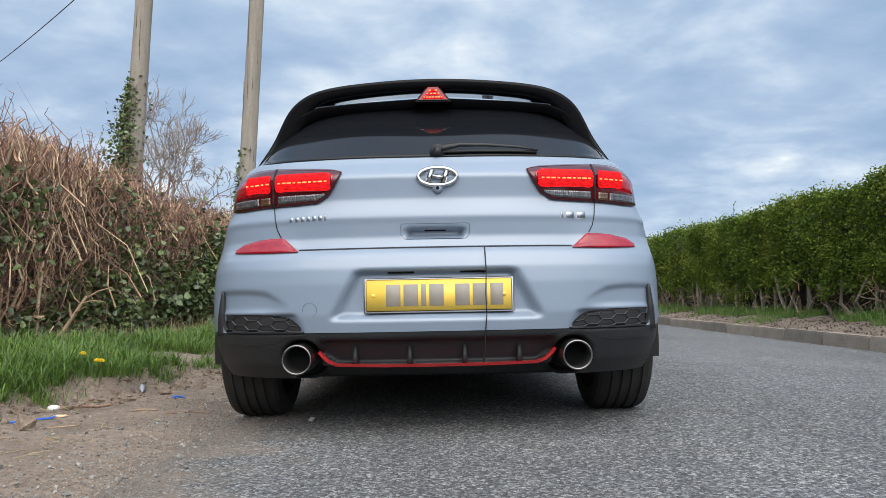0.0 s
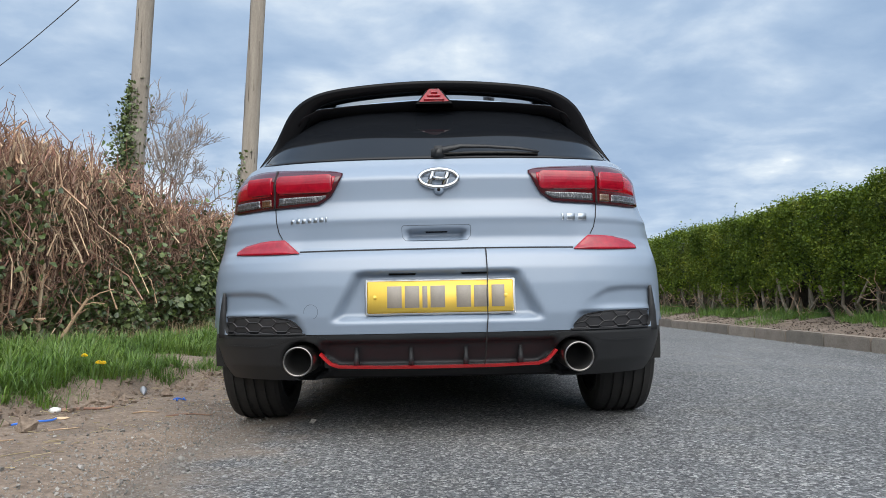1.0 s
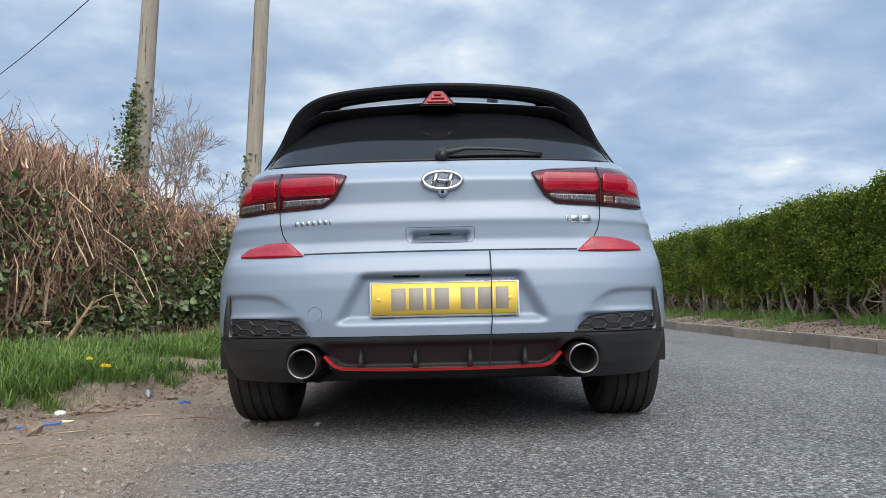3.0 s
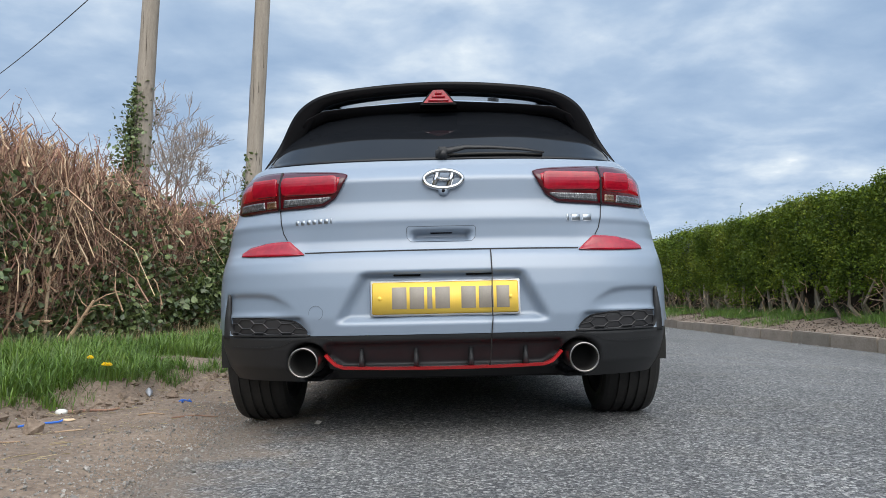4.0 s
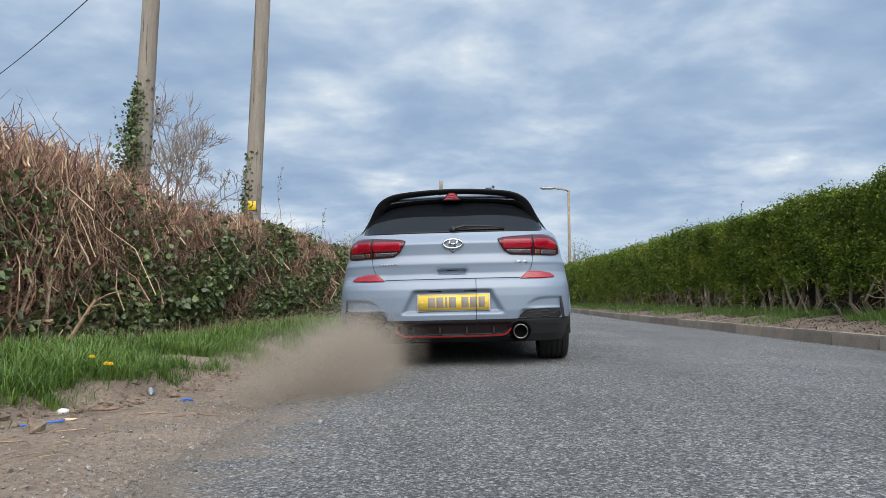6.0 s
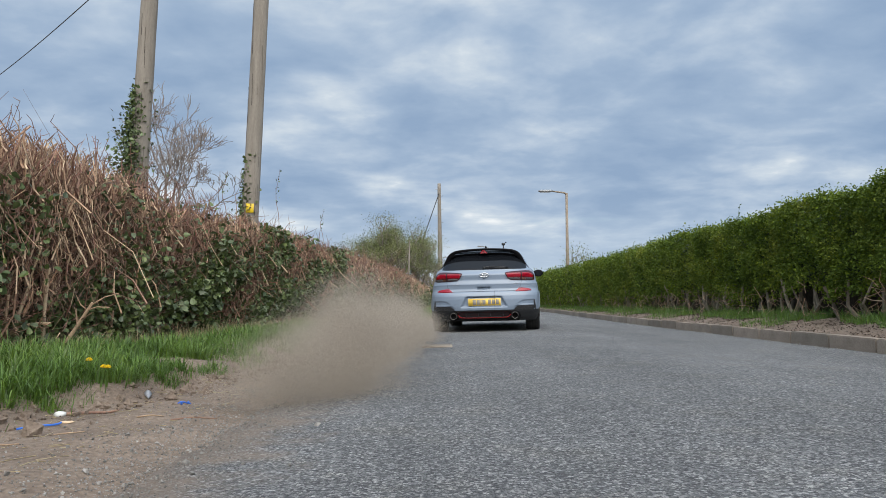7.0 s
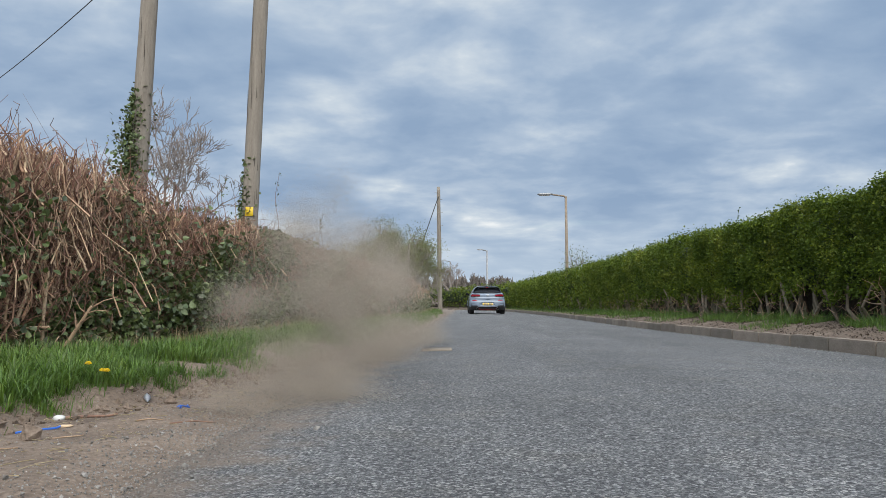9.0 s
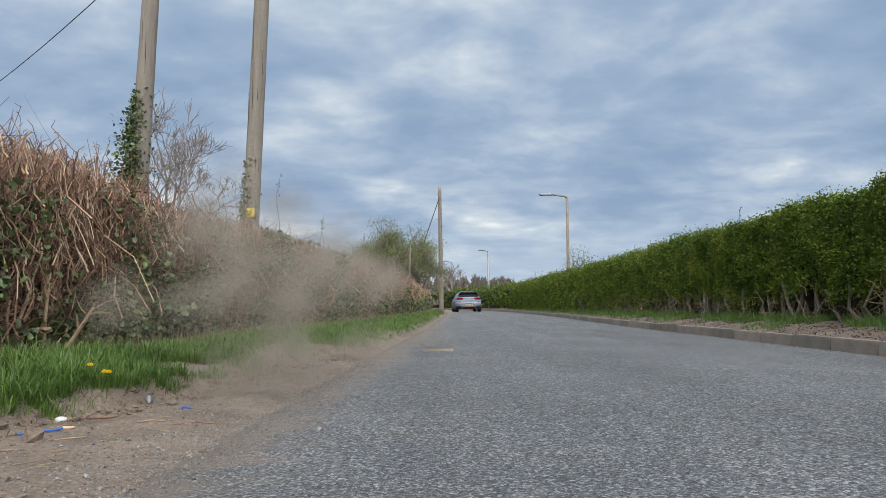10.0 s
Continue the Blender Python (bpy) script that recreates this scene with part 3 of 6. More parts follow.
    q = np.concatenate([p0 + (p1 - p0) * s for s in (0.5, 0.65, 0.8, 0.9, 1.0)])
    lv = scatter(QLEAF, QLEAF_F, q + RNG.normal(0, 0.015, q.shape), RNG.uniform(0.03, 0.05, len(q)), 1.0)
    tagged(mesh_of("stray_growth", *merge(v, lv), HEDGE, root), kind="stuff")
    # dead sticks and litter caught low down
    n = 700
    y = RNG.uniform(6, 26, n)
    x = right_hedge(y) - RNG.uniform(-0.3, 0.25, n)
    p0 = np.stack([x, y, ground_z(x, y) + RNG.uniform(0, 0.45, n)], 1)
    d = RNG.normal(0, 1, (n, 3)) * np.array([0.3, 1, 0.6])
    tagged(mesh_of("dead_tangle", *sticks(p0, p0 + d * 0.22, 0.004, 0.002, 0.08), BARK, root), kind="stuff")
    return root


make_left_hedge()
make_right_hedge()


# ---- grass ----
def blades(x, y, length, wide, lean, z=None):
    n = len(x)
    z = ground_z(x, y) - 0.01 if z is None else z
    a = RNG.uniform(0, 2 * np.pi, n)
    side = np.stack([np.cos(a), np.sin(a), np.zeros(n)], 1)
    b = RNG.uniform(0, 2 * np.pi, n)
    out = np.stack([np.cos(b), np.sin(b), np.zeros(n)], 1) * np.abs(RNG.normal(0, lean, n))[:, None] * length[:, None]
    p = np.stack([x, y, z], 1)
    up = np.array([[0, 0, 1.0]])
    m = p + out * 0.35 + up * length[:, None] * 0.6
    t = p + out * 1.0 + up * length[:, None] * np.clip(1.0 - lean * 0.35 * RNG.uniform(0, 1.5, n), 0.4, 1)[:, None]
    w = wide[:, None] * side
    v = np.stack([p - w, p + w, m + w * 0.7, m - w * 0.7, t], 1).reshape(-1, 3)
    i = np.arange(n) * 5
    return v, np.stack([i, i + 1, i + 2, i + 3], 1).tolist() + np.stack([i + 3, i + 2, i + 4], 1).tolist()


def make_grass():
    sets, dry = [], []
    for y0, y1, n, per, s in ((-4, 1.8, 260, 30, 1.2), (1.8, 5.5, 620, 46, 1.0), (5.5, 11, 560, 36, 1.1), (11, 24, 520, 26, 1.5), (24, 56, 420, 20, 2.4)):
        # tufts: blades arch outwards from each root
        cy = RNG.uniform(y0, y1, n)
        u = RNG.beta(1.2, 1.0, n)
        g, h = grass_edge(cy), left_hedge(cy)
        cx = g - 0.02 - u * (g - h + 0.1)
        keep = (wobble(cx, cy, 2.6, 6.0) + 0.4 * wobble(cx, cy, 9.0) > -0.45) | (u > 0.4)
        cx, cy, u = cx[keep], cy[keep], u[keep]
        m = len(cx)
        big = RNG.uniform(0.6, 1.25, m) * (0.7 + 0.5 * (0.5 + 0.5 * wobble(cx * 1.3, cy, 1.9, 1.0)))
        i = np.repeat(np.arange(m), per)
        k = len(i)
        a, r = RNG.uniform(0, 2 * np.pi, k), np.abs(RNG.normal(0, 0.045, k)) * (1 + 0.3 * s)
        x, y = cx[i] + np.cos(a) * r, cy[i] + np.sin(a) * r
        ln = (0.06 + RNG.beta(2, 1.6, k) * 0.20) * big[i] * np.clip(0.55 + u[i] * 2.5, 0.5, 1) * np.clip(1.75 - 1.35 * u[i], 0.4, 1) * along(cy[i], [(4.2, 1.0), (5.5, 0.72), (12, 0.72)])
        out = np.stack([np.cos(a) + 0.25, np.sin(a) - 0.2, np.zeros(k)], 1) * (RNG.uniform(0.15, 0.95, k) * ln)[:, None]
        p = np.stack([x, y, ground_z(x, y) - 0.01], 1)
        side = np.stack([-np.sin(a), np.cos(a), np.zeros(k)], 1) * (RNG.uniform(0.0016, 0.0034, k) * s)[:, None]
        up = np.array([[0, 0, 1.0]]) * ln[:, None]
        droop = (np.linalg.norm(out, axis=1) / ln)[:, None]
        q1, q2 = p + out * 0.3 + up * 0.55, p + out * 0.7 + up * (0.92 - 0.25 * droop)
        q3 = p + out * 1.1 + up * (1.05 - 0.65 * droop)
        v = np.stack([p - side, p + side, q1 + side, q1 - side, q2 + side * 0.6, q2 - side * 0.6, q3], 1).reshape(-1, 3)
        b = np.arange(k) * 7
        f = np.concatenate([np.stack([b, b + 1, b + 2, b + 3], 1), np.stack([b + 3, b + 2, b + 4, b + 5], 1)]).tolist() + np.stack([b + 5, b + 4, b + 6], 1).tolist()
        sets.append((v, f))
        # short sward between the tufts
        m = n * 14
        y = RNG.uniform(y0, y1, m)
        g, h = grass_edge(y), left_hedge(y)
        x = g - RNG.uniform(0, 1, m) * (g - h + 0.1)
        ok = (wobble(x, y, 2.6, 6.0) + 0.4 * wobble(x, y, 9.0) > -0.5)
        sets.append(blades(x[ok], y[ok], RNG.uniform(0.03, 0.10, ok.sum()), RNG.uniform(0.0015, 0.003, ok.sum()) * s, 0.8))
        m = int(n * 2.2)
        y = RNG.uniform(y0, y1, m)
        x = left_hedge(y) + RNG.uniform(-0.1, 0.45, m)
        dry.append(blades(x, y, RNG.uniform(0.08, 0.24, m), np.full(m, 0.002) * s, 0.7))
    tagged(mesh_of("verge_grass", *merge(*sets), GRASS), "lush green grass on the bank below the hedge", "grass", kind="stuff")
    tagged(mesh_of("dry_grass", *merge(*dry), STRAW), "dry straw-coloured stalks along the hedge foot", "grass", kind="stuff")
    sets = []
    for y0, y1, n, s in ((6.5, 16, 20000, 1.3), (16, 30, 14000, 2.0), (30, 60, 7000, 3.0)):
        y = RNG.uniform(y0, y1, n)
        u = RNG.beta(2.2, 0.9, n)
        k, h = kerb_line(y) + 0.17, right_hedge(y)
        x = k + u * (h - k + 0.2)
        ok = wobble(x * 1.4, y * 0.7, 1.7, 2.0) + 0.5 * wobble(x, y, 6.0, 1.0) + (y - 13) * 0.06 + 1.6 * (u - 0.55) > -0.1
        ln = RNG.exponential(0.04, n) + 0.03 + 0.08 * u * u
        sets.append(blades(x[ok], y[ok], ln[ok], RNG.uniform(0.002, 0.004, ok.sum()) * s, 0.8))
    n = 11000
    y = 6.5 + 26 * RNG.beta(1, 1.6, n)
    x = kerb_line(y) + 0.14 + RNG.beta(1.4, 1.2, n) * (right_hedge(y) - kerb_line(y) + 0.3)
    lit = scatter(QLEAF, QLEAF_F, np.stack([x, y, ground_z(x, y) + 0.006 + RNG.exponential(0.006, n)], 1), RNG.uniform(0.015, 0.042, n), 0.45)
    tagged(mesh_of("leaf_litter", *lit, LITTER), "brown leaf litter on the verge behind the kerb", "leaf litter", kind="stuff")
    tagged(mesh_of("verge_grass", *merge(*sets), GRASS), "thin patchy grass on the verge behind the kerb", "grass", kind="stuff")


make_grass()
# ---- poles, lamps, trees ----
def taper(points, radii, sides=12):
    """A tube through points, with its own radius at each."""
    p = np.array(points, float)
    d = np.gradient(p, axis=0)
    d /= np.linalg.norm(d, axis=1, keepdims=True)
    ref = np.array([1.0, 0, 0]) if abs(d[0][0]) < 0.8 else np.array([0, 1.0, 0])
    a = np.linspace(0, 2 * np.pi, sides, endpoint=False)
    v = []
    for q, e, r in zip(p, d, radii):
        u = np.cross(e, ref)
        u /= np.linalg.norm(u)
        w = np.cross(e, u)
        v += [q + (u * math.cos(t) + w * math.sin(t)) * r for t in a]
    f = []
    for i in range(len(p) - 1):
        for k in range(sides):
            k2 = (k + 1) % sides
            f.append([i * sides + k, i * sides + k2, (i + 1) * sides + k2, (i + 1) * sides + k])
    f += [list(range(sides))[::-1], [(len(p) - 1) * sides + k for k in range(sides)]]
    return np.array(v), f


def climbing_ivy(foot, top, count, z0, z1, reach, root):
    foot, top = np.array(foot), np.array(top)
    z = z0 + (z1 - z0) * RNG.beta(1.0, 1.7, count)
    u = (z - foot[2]) / (top[2] - foot[2])
    a = RNG.normal(np.pi * 1.1, 0.9, count)
    r = 0.14 + RNG.exponential(reach, count) * (1.25 - (z - z0) / (z1 - z0))
    p = foot + (top - foot) * u[:, None] + np.stack([np.cos(a) * r, np.sin(a) * r, RNG.normal(0, 0.02, count)], 1)
    v = scatter(LEAF, LEAF_F, p, RNG.uniform(0.035, 0.075, count), 0.9)
    stem = [sticks(np.array([foot + (top - foot) * ((z0 - 1.2) / (top[2] - foot[2])) + [math.cos(t) * 0.14, math.sin(t) * 0.14, 0]]), np.array([foot + (top - foot) * (z1 * 0.9 / (top[2] - foot[2])) + [math.cos(t + 0.4) * 0.13, math.sin(t + 0.4) * 0.13, 0]]), 0.012, 0.006, 0.02) for t in (2.6, 3.3, 4.0)]
    tagged(mesh_of("ivy", *merge(v, *stem), IVY, root, which=[0] * (len(v[1]) + sum(len(s[1]) for s in stem))), kind="stuff")


def wooden_pole(foot, top, r0, r1, label):
    root = thing("utility_pole", label, "utility pole", group="wooden poles")
    n = 26
    pts = [np.array(foot) + (np.array(top) - np.array(foot)) * t for t in np.linspace(0, 1, n)]
    mesh_of("pole", *taper(pts, np.linspace(r0, r1, n) * (1 + 0.012 * np.sin(np.arange(n) * 1.7)), 20), POLE, root, smooth=True)
    # drying cracks run up the wood
    for k in range(14):
        a, u = RNG.uniform(3.4, 6.0), RNG.uniform(0.15, 0.75)
        r = (r0 + (r1 - r0) * u) * 0.995
        c = np.array(foot) + (np.array(top) - np.array(foot)) * u + [math.cos(a) * r, math.sin(a) * r, 0]
        mesh_of("crack", *sticks(c[None], (c + [0.004, 0, RNG.uniform(0.25, 0.9)])[None], 0.004, 0.002, 0.004), SEAM_WOOD, root)
    return root


SEAM_WOOD = surface("crack_in_wood", [(0.03, 0.025, 0.02), (0.05, 0.04, 0.03)], 9.0, (0.9, 1.0), 90, 0)
f1, t1 = (-4.79, 11.0, -0.2), (-4.55, 11.0, 6.6)
p1 = wooden_pole(f1, t1, 0.158, 0.118, "weathered grey wooden pole wrapped in ivy")
climbing_ivy(f1, t1, 2600, 1.9, 3.9, 0.10, p1)
f2, t2 = (-3.30, 12.0, -0.2), (-3.06, 12.0, 7.2)
p2 = wooden_pole(f2, t2, 0.145, 0.118, "weathered grey wooden pole with a yellow plate")
climbing_ivy(f2, t2, 260, 1.7, 3.0, 0.03, p2)
plate = part("warning_plate", box_bm(0.13, 0.004, 0.15, pose(-3.20, 11.852, 2.045, 0, 1.5), 0.001, 1), SIGN, p2, "small yellow warning plate")
part("warning_mark", box_bm(0.012, 0.002, 0.05, pose(-3.195, 11.848, 2.045, 0, 25), 0, 1), SIGN_INK, plate)
part("warning_mark", box_bm(0.03, 0.002, 0.012, pose(-3.19, 11.848, 2.05, 0, 25), 0, 1), SIGN_INK, plate)

far = wooden_pole((-0.20, 50.0, -0.1), (-0.315, 50.0, 8.7), 0.17, 0.115, "tall pale wooden pole with climbing pegs")
for k in range(9):
    z = 4.6 + k * 0.46
    x = -0.20 - 0.115 * (z / 8.8)
    s = 1 if k % 2 else -1
    mesh_of("climbing_peg", *taper([(x + s * 0.11, 49.98, z), (x + s * 0.27, 49.98, z + 0.01)], (0.016, 0.016), 6), STEEL, far)
mesh_of("stay_wire", *taper([(-0.32, 49.9, 8.0), (-1.1, 48.5, 5.5), (-1.6, 47.6, 3.8)], (0.03, 0.03, 0.03), 6), WIRE, far)

wire = []
for k in range(25):
    u = k / 24
    a, b = np.array((-4.55, 11.0, 6.2)), np.array((-38.0, 52.0, 14.6))
    wire.append(a + (b - a) * u + [0, 0, -0.9 * 4 * u * (1 - u)])
tagged(mesh_of("overhead_wire", *taper(wire, [0.009 + 0.0006 * k for k in range(25)], 6), WIRE), "thin black overhead wire from the pole", "wire")


def street_lamp(x, y, top, arm, post_mat, r, label):
    root = thing("street_lamp", label, "street lamp", group="street lamps")
    mesh_of("post", *taper([(x, y, 0.1), (x, y, 1.6), (x - 0.01, y, top)], (r * 1.25, r * 1.1, r * 0.8), 10), post_mat, root, smooth=True)
    mesh_of("arm", *taper([(x - 0.01, y, top - 0.06), (x - 0.12, y, top + 0.02), (x - arm * 0.55, y, top + 0.10)], (r * 0.7, r * 0.6, r * 0.5), 8), post_mat, root, smooth=True)
    head = loft("lamp_head", [[(x - arm * 0.5 - u * arm * 0.55, y + c[0] * w, top + 0.11 + c[1] * h) for c in ((-1, -0.6), (1, -0.6), (0.8, 0.7), (-0.8, 0.7))] for u, w, h in ((0, 0.06, 0.05), (0.2, 0.13, 0.08), (0.85, 0.13, 0.07), (1.0, 0.08, 0.03))], STEEL, root, "grey lantern")
    part("lens", box_bm(arm * 0.36, 0.2, 0.03, pose(x - arm * 0.80, y, top + 0.06), 0.008), PALE, head)
    return root


street_lamp(6.18, 36.0, 5.92, 1.36, RUSTY, 0.075, "brown street lamp standing behind the hedge")
street_lamp(4.46, 73.0, 5.95, 0.98, STEEL, 0.11, "thin grey street lamp farther along the lane")
street_lamp(1.05, 105.0, 6.75, 1.15, STEEL, 0.11, "thin grey street lamp beyond the bend")


def grow(foot, height, spread, levels, rnd, r0, up=0.5, split=4, first=0.3):
    """Limbs that fork level by level; gives the sticks and the tips."""
    p0s, p1s, ra, rb, tips = [], [], [], [], []
    todo = [(Vector(foot), Vector((rnd.uniform(-0.1, 0.1), rnd.uniform(-0.1, 0.1), 1)).normalized(), height * first, r0, 0)]
    while todo:
        p, d, ln, r, lev = todo.pop()
        q = p + d * ln
        p0s.append(p), p1s.append(q), ra.append(r), rb.append(r * 0.7)
        if lev >= levels:
            tips.append(q)
            continue
        for k in range(split if lev else split + 2):
            side = Vector((rnd.gauss(0, 1) * spread, rnd.gauss(0, 1) * spread, rnd.gauss(0, 0.5) + up))
            todo.append((p + d * ln * rnd.uniform(0.55, 1.0), (d * 0.75 + side).normalized(), ln * rnd.uniform(0.55, 0.85), r * 0.55, lev + 1))
    return np.array([list(v) for v in p0s]), np.array([list(v) for v in p1s]), np.array(ra), np.array(rb), np.array([list(v) for v in tips])


def tree(label, foot, height, spread, levels, seed, r0, mat, least, leaves=0, leaf=0.05, leaf_mat=None, **how):
    root = thing("tree", label, "tree")
    p0, p1, a, b, tips = grow(foot, height, spread, levels, random.Random(seed), r0, **how)
    thick = a > r0 * 0.4
    mesh_of("trunk", *sticks(p0[thick], p1[thick], a[thick], b[thick], 0.04, 8), mat, root)
    tagged(mesh_of("crown", *sticks(p0[~thick], p1[~thick], np.maximum(a[~thick], least), np.maximum(b[~thick], least * 0.7), 0.08, 4), mat, root), kind="stuff")
    if leaves:
        pick = tips[RNG.integers(0, len(tips), leaves)]
        q = pick + RNG.normal(0, leaf * 3.0, (leaves, 3))
        tagged(mesh_of("leaves", *scatter(QLEAF, QLEAF_F, q, RNG.uniform(0.6, 1.3, leaves) * leaf, 1.0), leaf_mat, root), kind="stuff")
    return root


tree("bare grey thorn tree behind the ivy-clad pole", (-5.22, 14.0, 0.9), 2.35, 0.42, 6, 4, 0.05, GREYTWIG, 0.0050, up=0.30, split=3, first=0.50)
tree("thin bare sapling beside the pole", (-5.9, 12.5, 0.6), 2.2, 0.45, 3, 9, 0.02, GREYTWIG, 0.0035, up=0.3, split=3, first=0.5)
for k, (x, y, h, n) in enumerate(((-3.6, 42.0, 4.5, 22000), (-2.3, 43.5, 4.3, 22000), (-4.9, 43.0, 3.9, 16000), (-1.6, 45.0, 3.4, 9000))):
    tree("rounded willow bush in fresh spring leaf", (x, y, 0.0), h * 1.35, 0.55, 4, 20 + k, 0.09, GREYTWIG, 0.012, n, 0.066, SPRING, up=0.3, split=4, first=0.34)
tree("bare round tree beyond the bend", (1.0, 80.0, 0.0), 7.0, 0.5, 5, 31, 0.12, GREYTWIG, 0.02, up=0.4, split=3, first=0.32)
tree("bare round tree beyond the bend", (-0.6, 84.0, 0.0), 6.0, 0.5, 5, 33, 0.10, GREYTWIG, 0.02, up=0.4, split=3, first=0.32)

tree("young leafy shoots at the street lamp's foot", (6.55, 35.0, 1.2), 2.0, 0.4, 3, 61, 0.03, GREYTWIG, 0.008, 500, 0.07, SPRING, up=0.5, split=3, first=0.4)


def make_woods():
    sets = []
    for x0, x1, y, h, n in ((-60, 140, 300, 11.6, 8000), (-150, 260, 330, 10.6, 6000)):
        x = RNG.uniform(x0, x1, n)
        top = h + 1.2 * wobble(x * 0.06, x * 0.02, 1.0) + 0.8 * wobble(x * 0.3, x, 1.0)
        crown = np.abs(np.sin(x * 0.42 + 2 * np.sin(x * 0.11))) ** 0.6
        z = top * (0.72 + 0.28 * crown) * RNG.beta(2.2, 0.9, n)
        p = np.stack([x, y + RNG.uniform(-6, 6, n), z], 1)
        d = np.stack([RNG.normal(0, 0.5, n), RNG.normal(0, 0.5, n), RNG.uniform(0.4, 1.4, n)], 1)
        sets.append(sticks(p - d, p + d, RNG.uniform(0.10, 0.3, n), RNG.uniform(0.03, 0.1, n), 0.08))
    tagged(mesh_of("far_woods", *merge(*sets), FARWOOD), "line of bare brown woods on the horizon", "woods", kind="stuff")


make_woods()
# a stake and two young shoots rising out of the left hedge
stake = thing("wooden_stake", "thin dark wooden stake in the hedge", "stake")
mesh_of("stake", *taper([(-1.62, 33.0, 0.2), (-1.56, 33.0, 3.3)], (0.04, 0.035), 6), POLE, stake)
for k, (x, y, z0, z1) in enumerate(((-2.60, 8.5, 1.45, 2.0), (-2.5, 10.8, 1.5, 2.5), (-2.2, 13.0, 1.5, 2.15), (-1.9, 17.0, 1.5, 2.2))):
    root = thing("hedge_shoot", "thin leafy shoot rising above the hedge", "shoot", group="hedge shoots")
    pts = [(x + 0.03 * math.sin(i * 1.3), y, z0 + (z1 - z0) * i / 6) for i in range(7)]
    mesh_of("stem", *taper(pts, [0.005 - 0.0005 * i for i in range(7)], 5), THORN, root)
    q = np.array([np.array(pts[3]) + (np.array(pts[6]) - np.array(pts[3])) * u for u in np.linspace(0, 1, 22)]) + RNG.normal(0, 0.02, (22, 3))
    tagged(mesh_of("leaves", *scatter(QLEAF, QLEAF_F, q, RNG.uniform(0.02, 0.04, 22), 1.0), IVY, root), kind="stuff")


# ---- small things on the verge ----
def on_ground(x, y, lift=0.0):
    return (x, y, float(ground_z(x, y)) + lift)


for x, y, h in ((-1.955, 4.0, 0.12), (-1.865, 3.98, 0.105), (-1.852, 4.0, 0.10)):
    flower = thing("dandelion", "bright yellow dandelion in the bank's grass", "flower", group="dandelions")
    b = np.array(on_ground(x, y))
    mesh_of("stalk", *taper([b, b + [0.01, 0, h * 0.6], b + [0.012, -0.005, h]], (0.0025, 0.002, 0.002), 5), GRASS, flower)
    petals = []
    for k in range(40):
        a, t = k * 2.4, 0.2 + 1.2 * (k / 40)
        d = np.array([math.cos(a) * math.sin(t), math.sin(a) * math.sin(t), math.cos(t)])
        c = b + [0.012, -0.005, h]
        petals.append(sticks(c[None], (c + d * 0.019)[None], 0.0012, 0.0022, 0.0, 4))
    mesh_of("petals", *merge(*petals), PETAL, flower)

twine = [on_ground(-1.77 + 0.075 * u + 0.012 * math.sin(u * 9), 3.04 + 0.20 * u, 0.013 + 0.004 * math.sin(u * 6)) for u in np.linspace(0, 1, 16)]
tagged(mesh_of("twine", *taper(twine, [0.0045] * 16, 6), BLUE), "length of blue plastic twine on the dirt", "twine")
scrap = [on_ground(-1.40 + 0.07 * u, 3.86 + 0.03 * math.sin(u * 12), 0.010 + 0.006 * math.sin(u * 17)) for u in np.linspace(0, 1, 18)]
tagged(mesh_of("twine", *taper(scrap, [0.004] * 18, 6), BLUE), "scrap of frayed blue twine on the dirt", "twine")


def pebble(name, x, y, size, mat, label, category, flat=0.6):
    bm = bmesh.new()
    bmesh.ops.create_icosphere(bm, subdivisions=2, radius=1.0)
    for v in bm.verts:
        v.co *= 1 + 0.35 * noise.noise(v.co * 1.3 + Vector((x * 9, y * 7, 0)))
    bmesh.ops.transform(bm, matrix=Matrix.Translation(on_ground(x, y, size * flat * 0.4)) @ Matrix.Diagonal((size, size * 0.8, size * flat, 1)), verts=bm.verts)
    me = bpy.data.meshes.new(name)
    bm.to_mesh(me)
    bm.free()
    me.materials.append(mat)
    me.polygons.foreach_set("use_smooth", np.ones(len(me.polygons), dtype=bool))
    return tagged(new(name, me), label, category)


pebble("crumpled_wrapper", -1.80, 3.44, 0.028, PALE, "small crumpled pale wrapper on the dirt", "litter")
pebble("bark_flake", -1.69, 3.29, 0.03, CUT, "flat tan flake of bark on the dirt", "bark", 0.2)
for x0, y0, x1, y1, r, m, lab in ((-1.79, 3.48, -1.60, 3.62, 0.010, THORN, "short dark fallen stick on the dirt"), (-1.25, 3.36, -1.08, 3.50, 0.005, THORN, "thin dark twig on the dirt"), (-1.62, 3.02, -1.52, 3.12, 0.004, BARK, "thin brown twig on the dirt"), (-1.42, 3.4, -1.3, 3.42, 0.004, BARK, "thin brown twig on the dirt"), (-1.9, 2.75, -1.6, 2.78, 0.005, BARK, "thin brown twig on the dirt")):
    pts = [on_ground(x0 + (x1 - x0) * u, y0 + (y1 - y0) * u + 0.012 * math.sin(u * 5), r * 0.8) for u in np.linspace(0, 1, 8)]
    tagged(mesh_of("fallen_twig", *taper(pts, np.linspace(r, r * 0.5, 8), 6), m, smooth=True), lab, "twig", group="fallen twigs")
rows = []
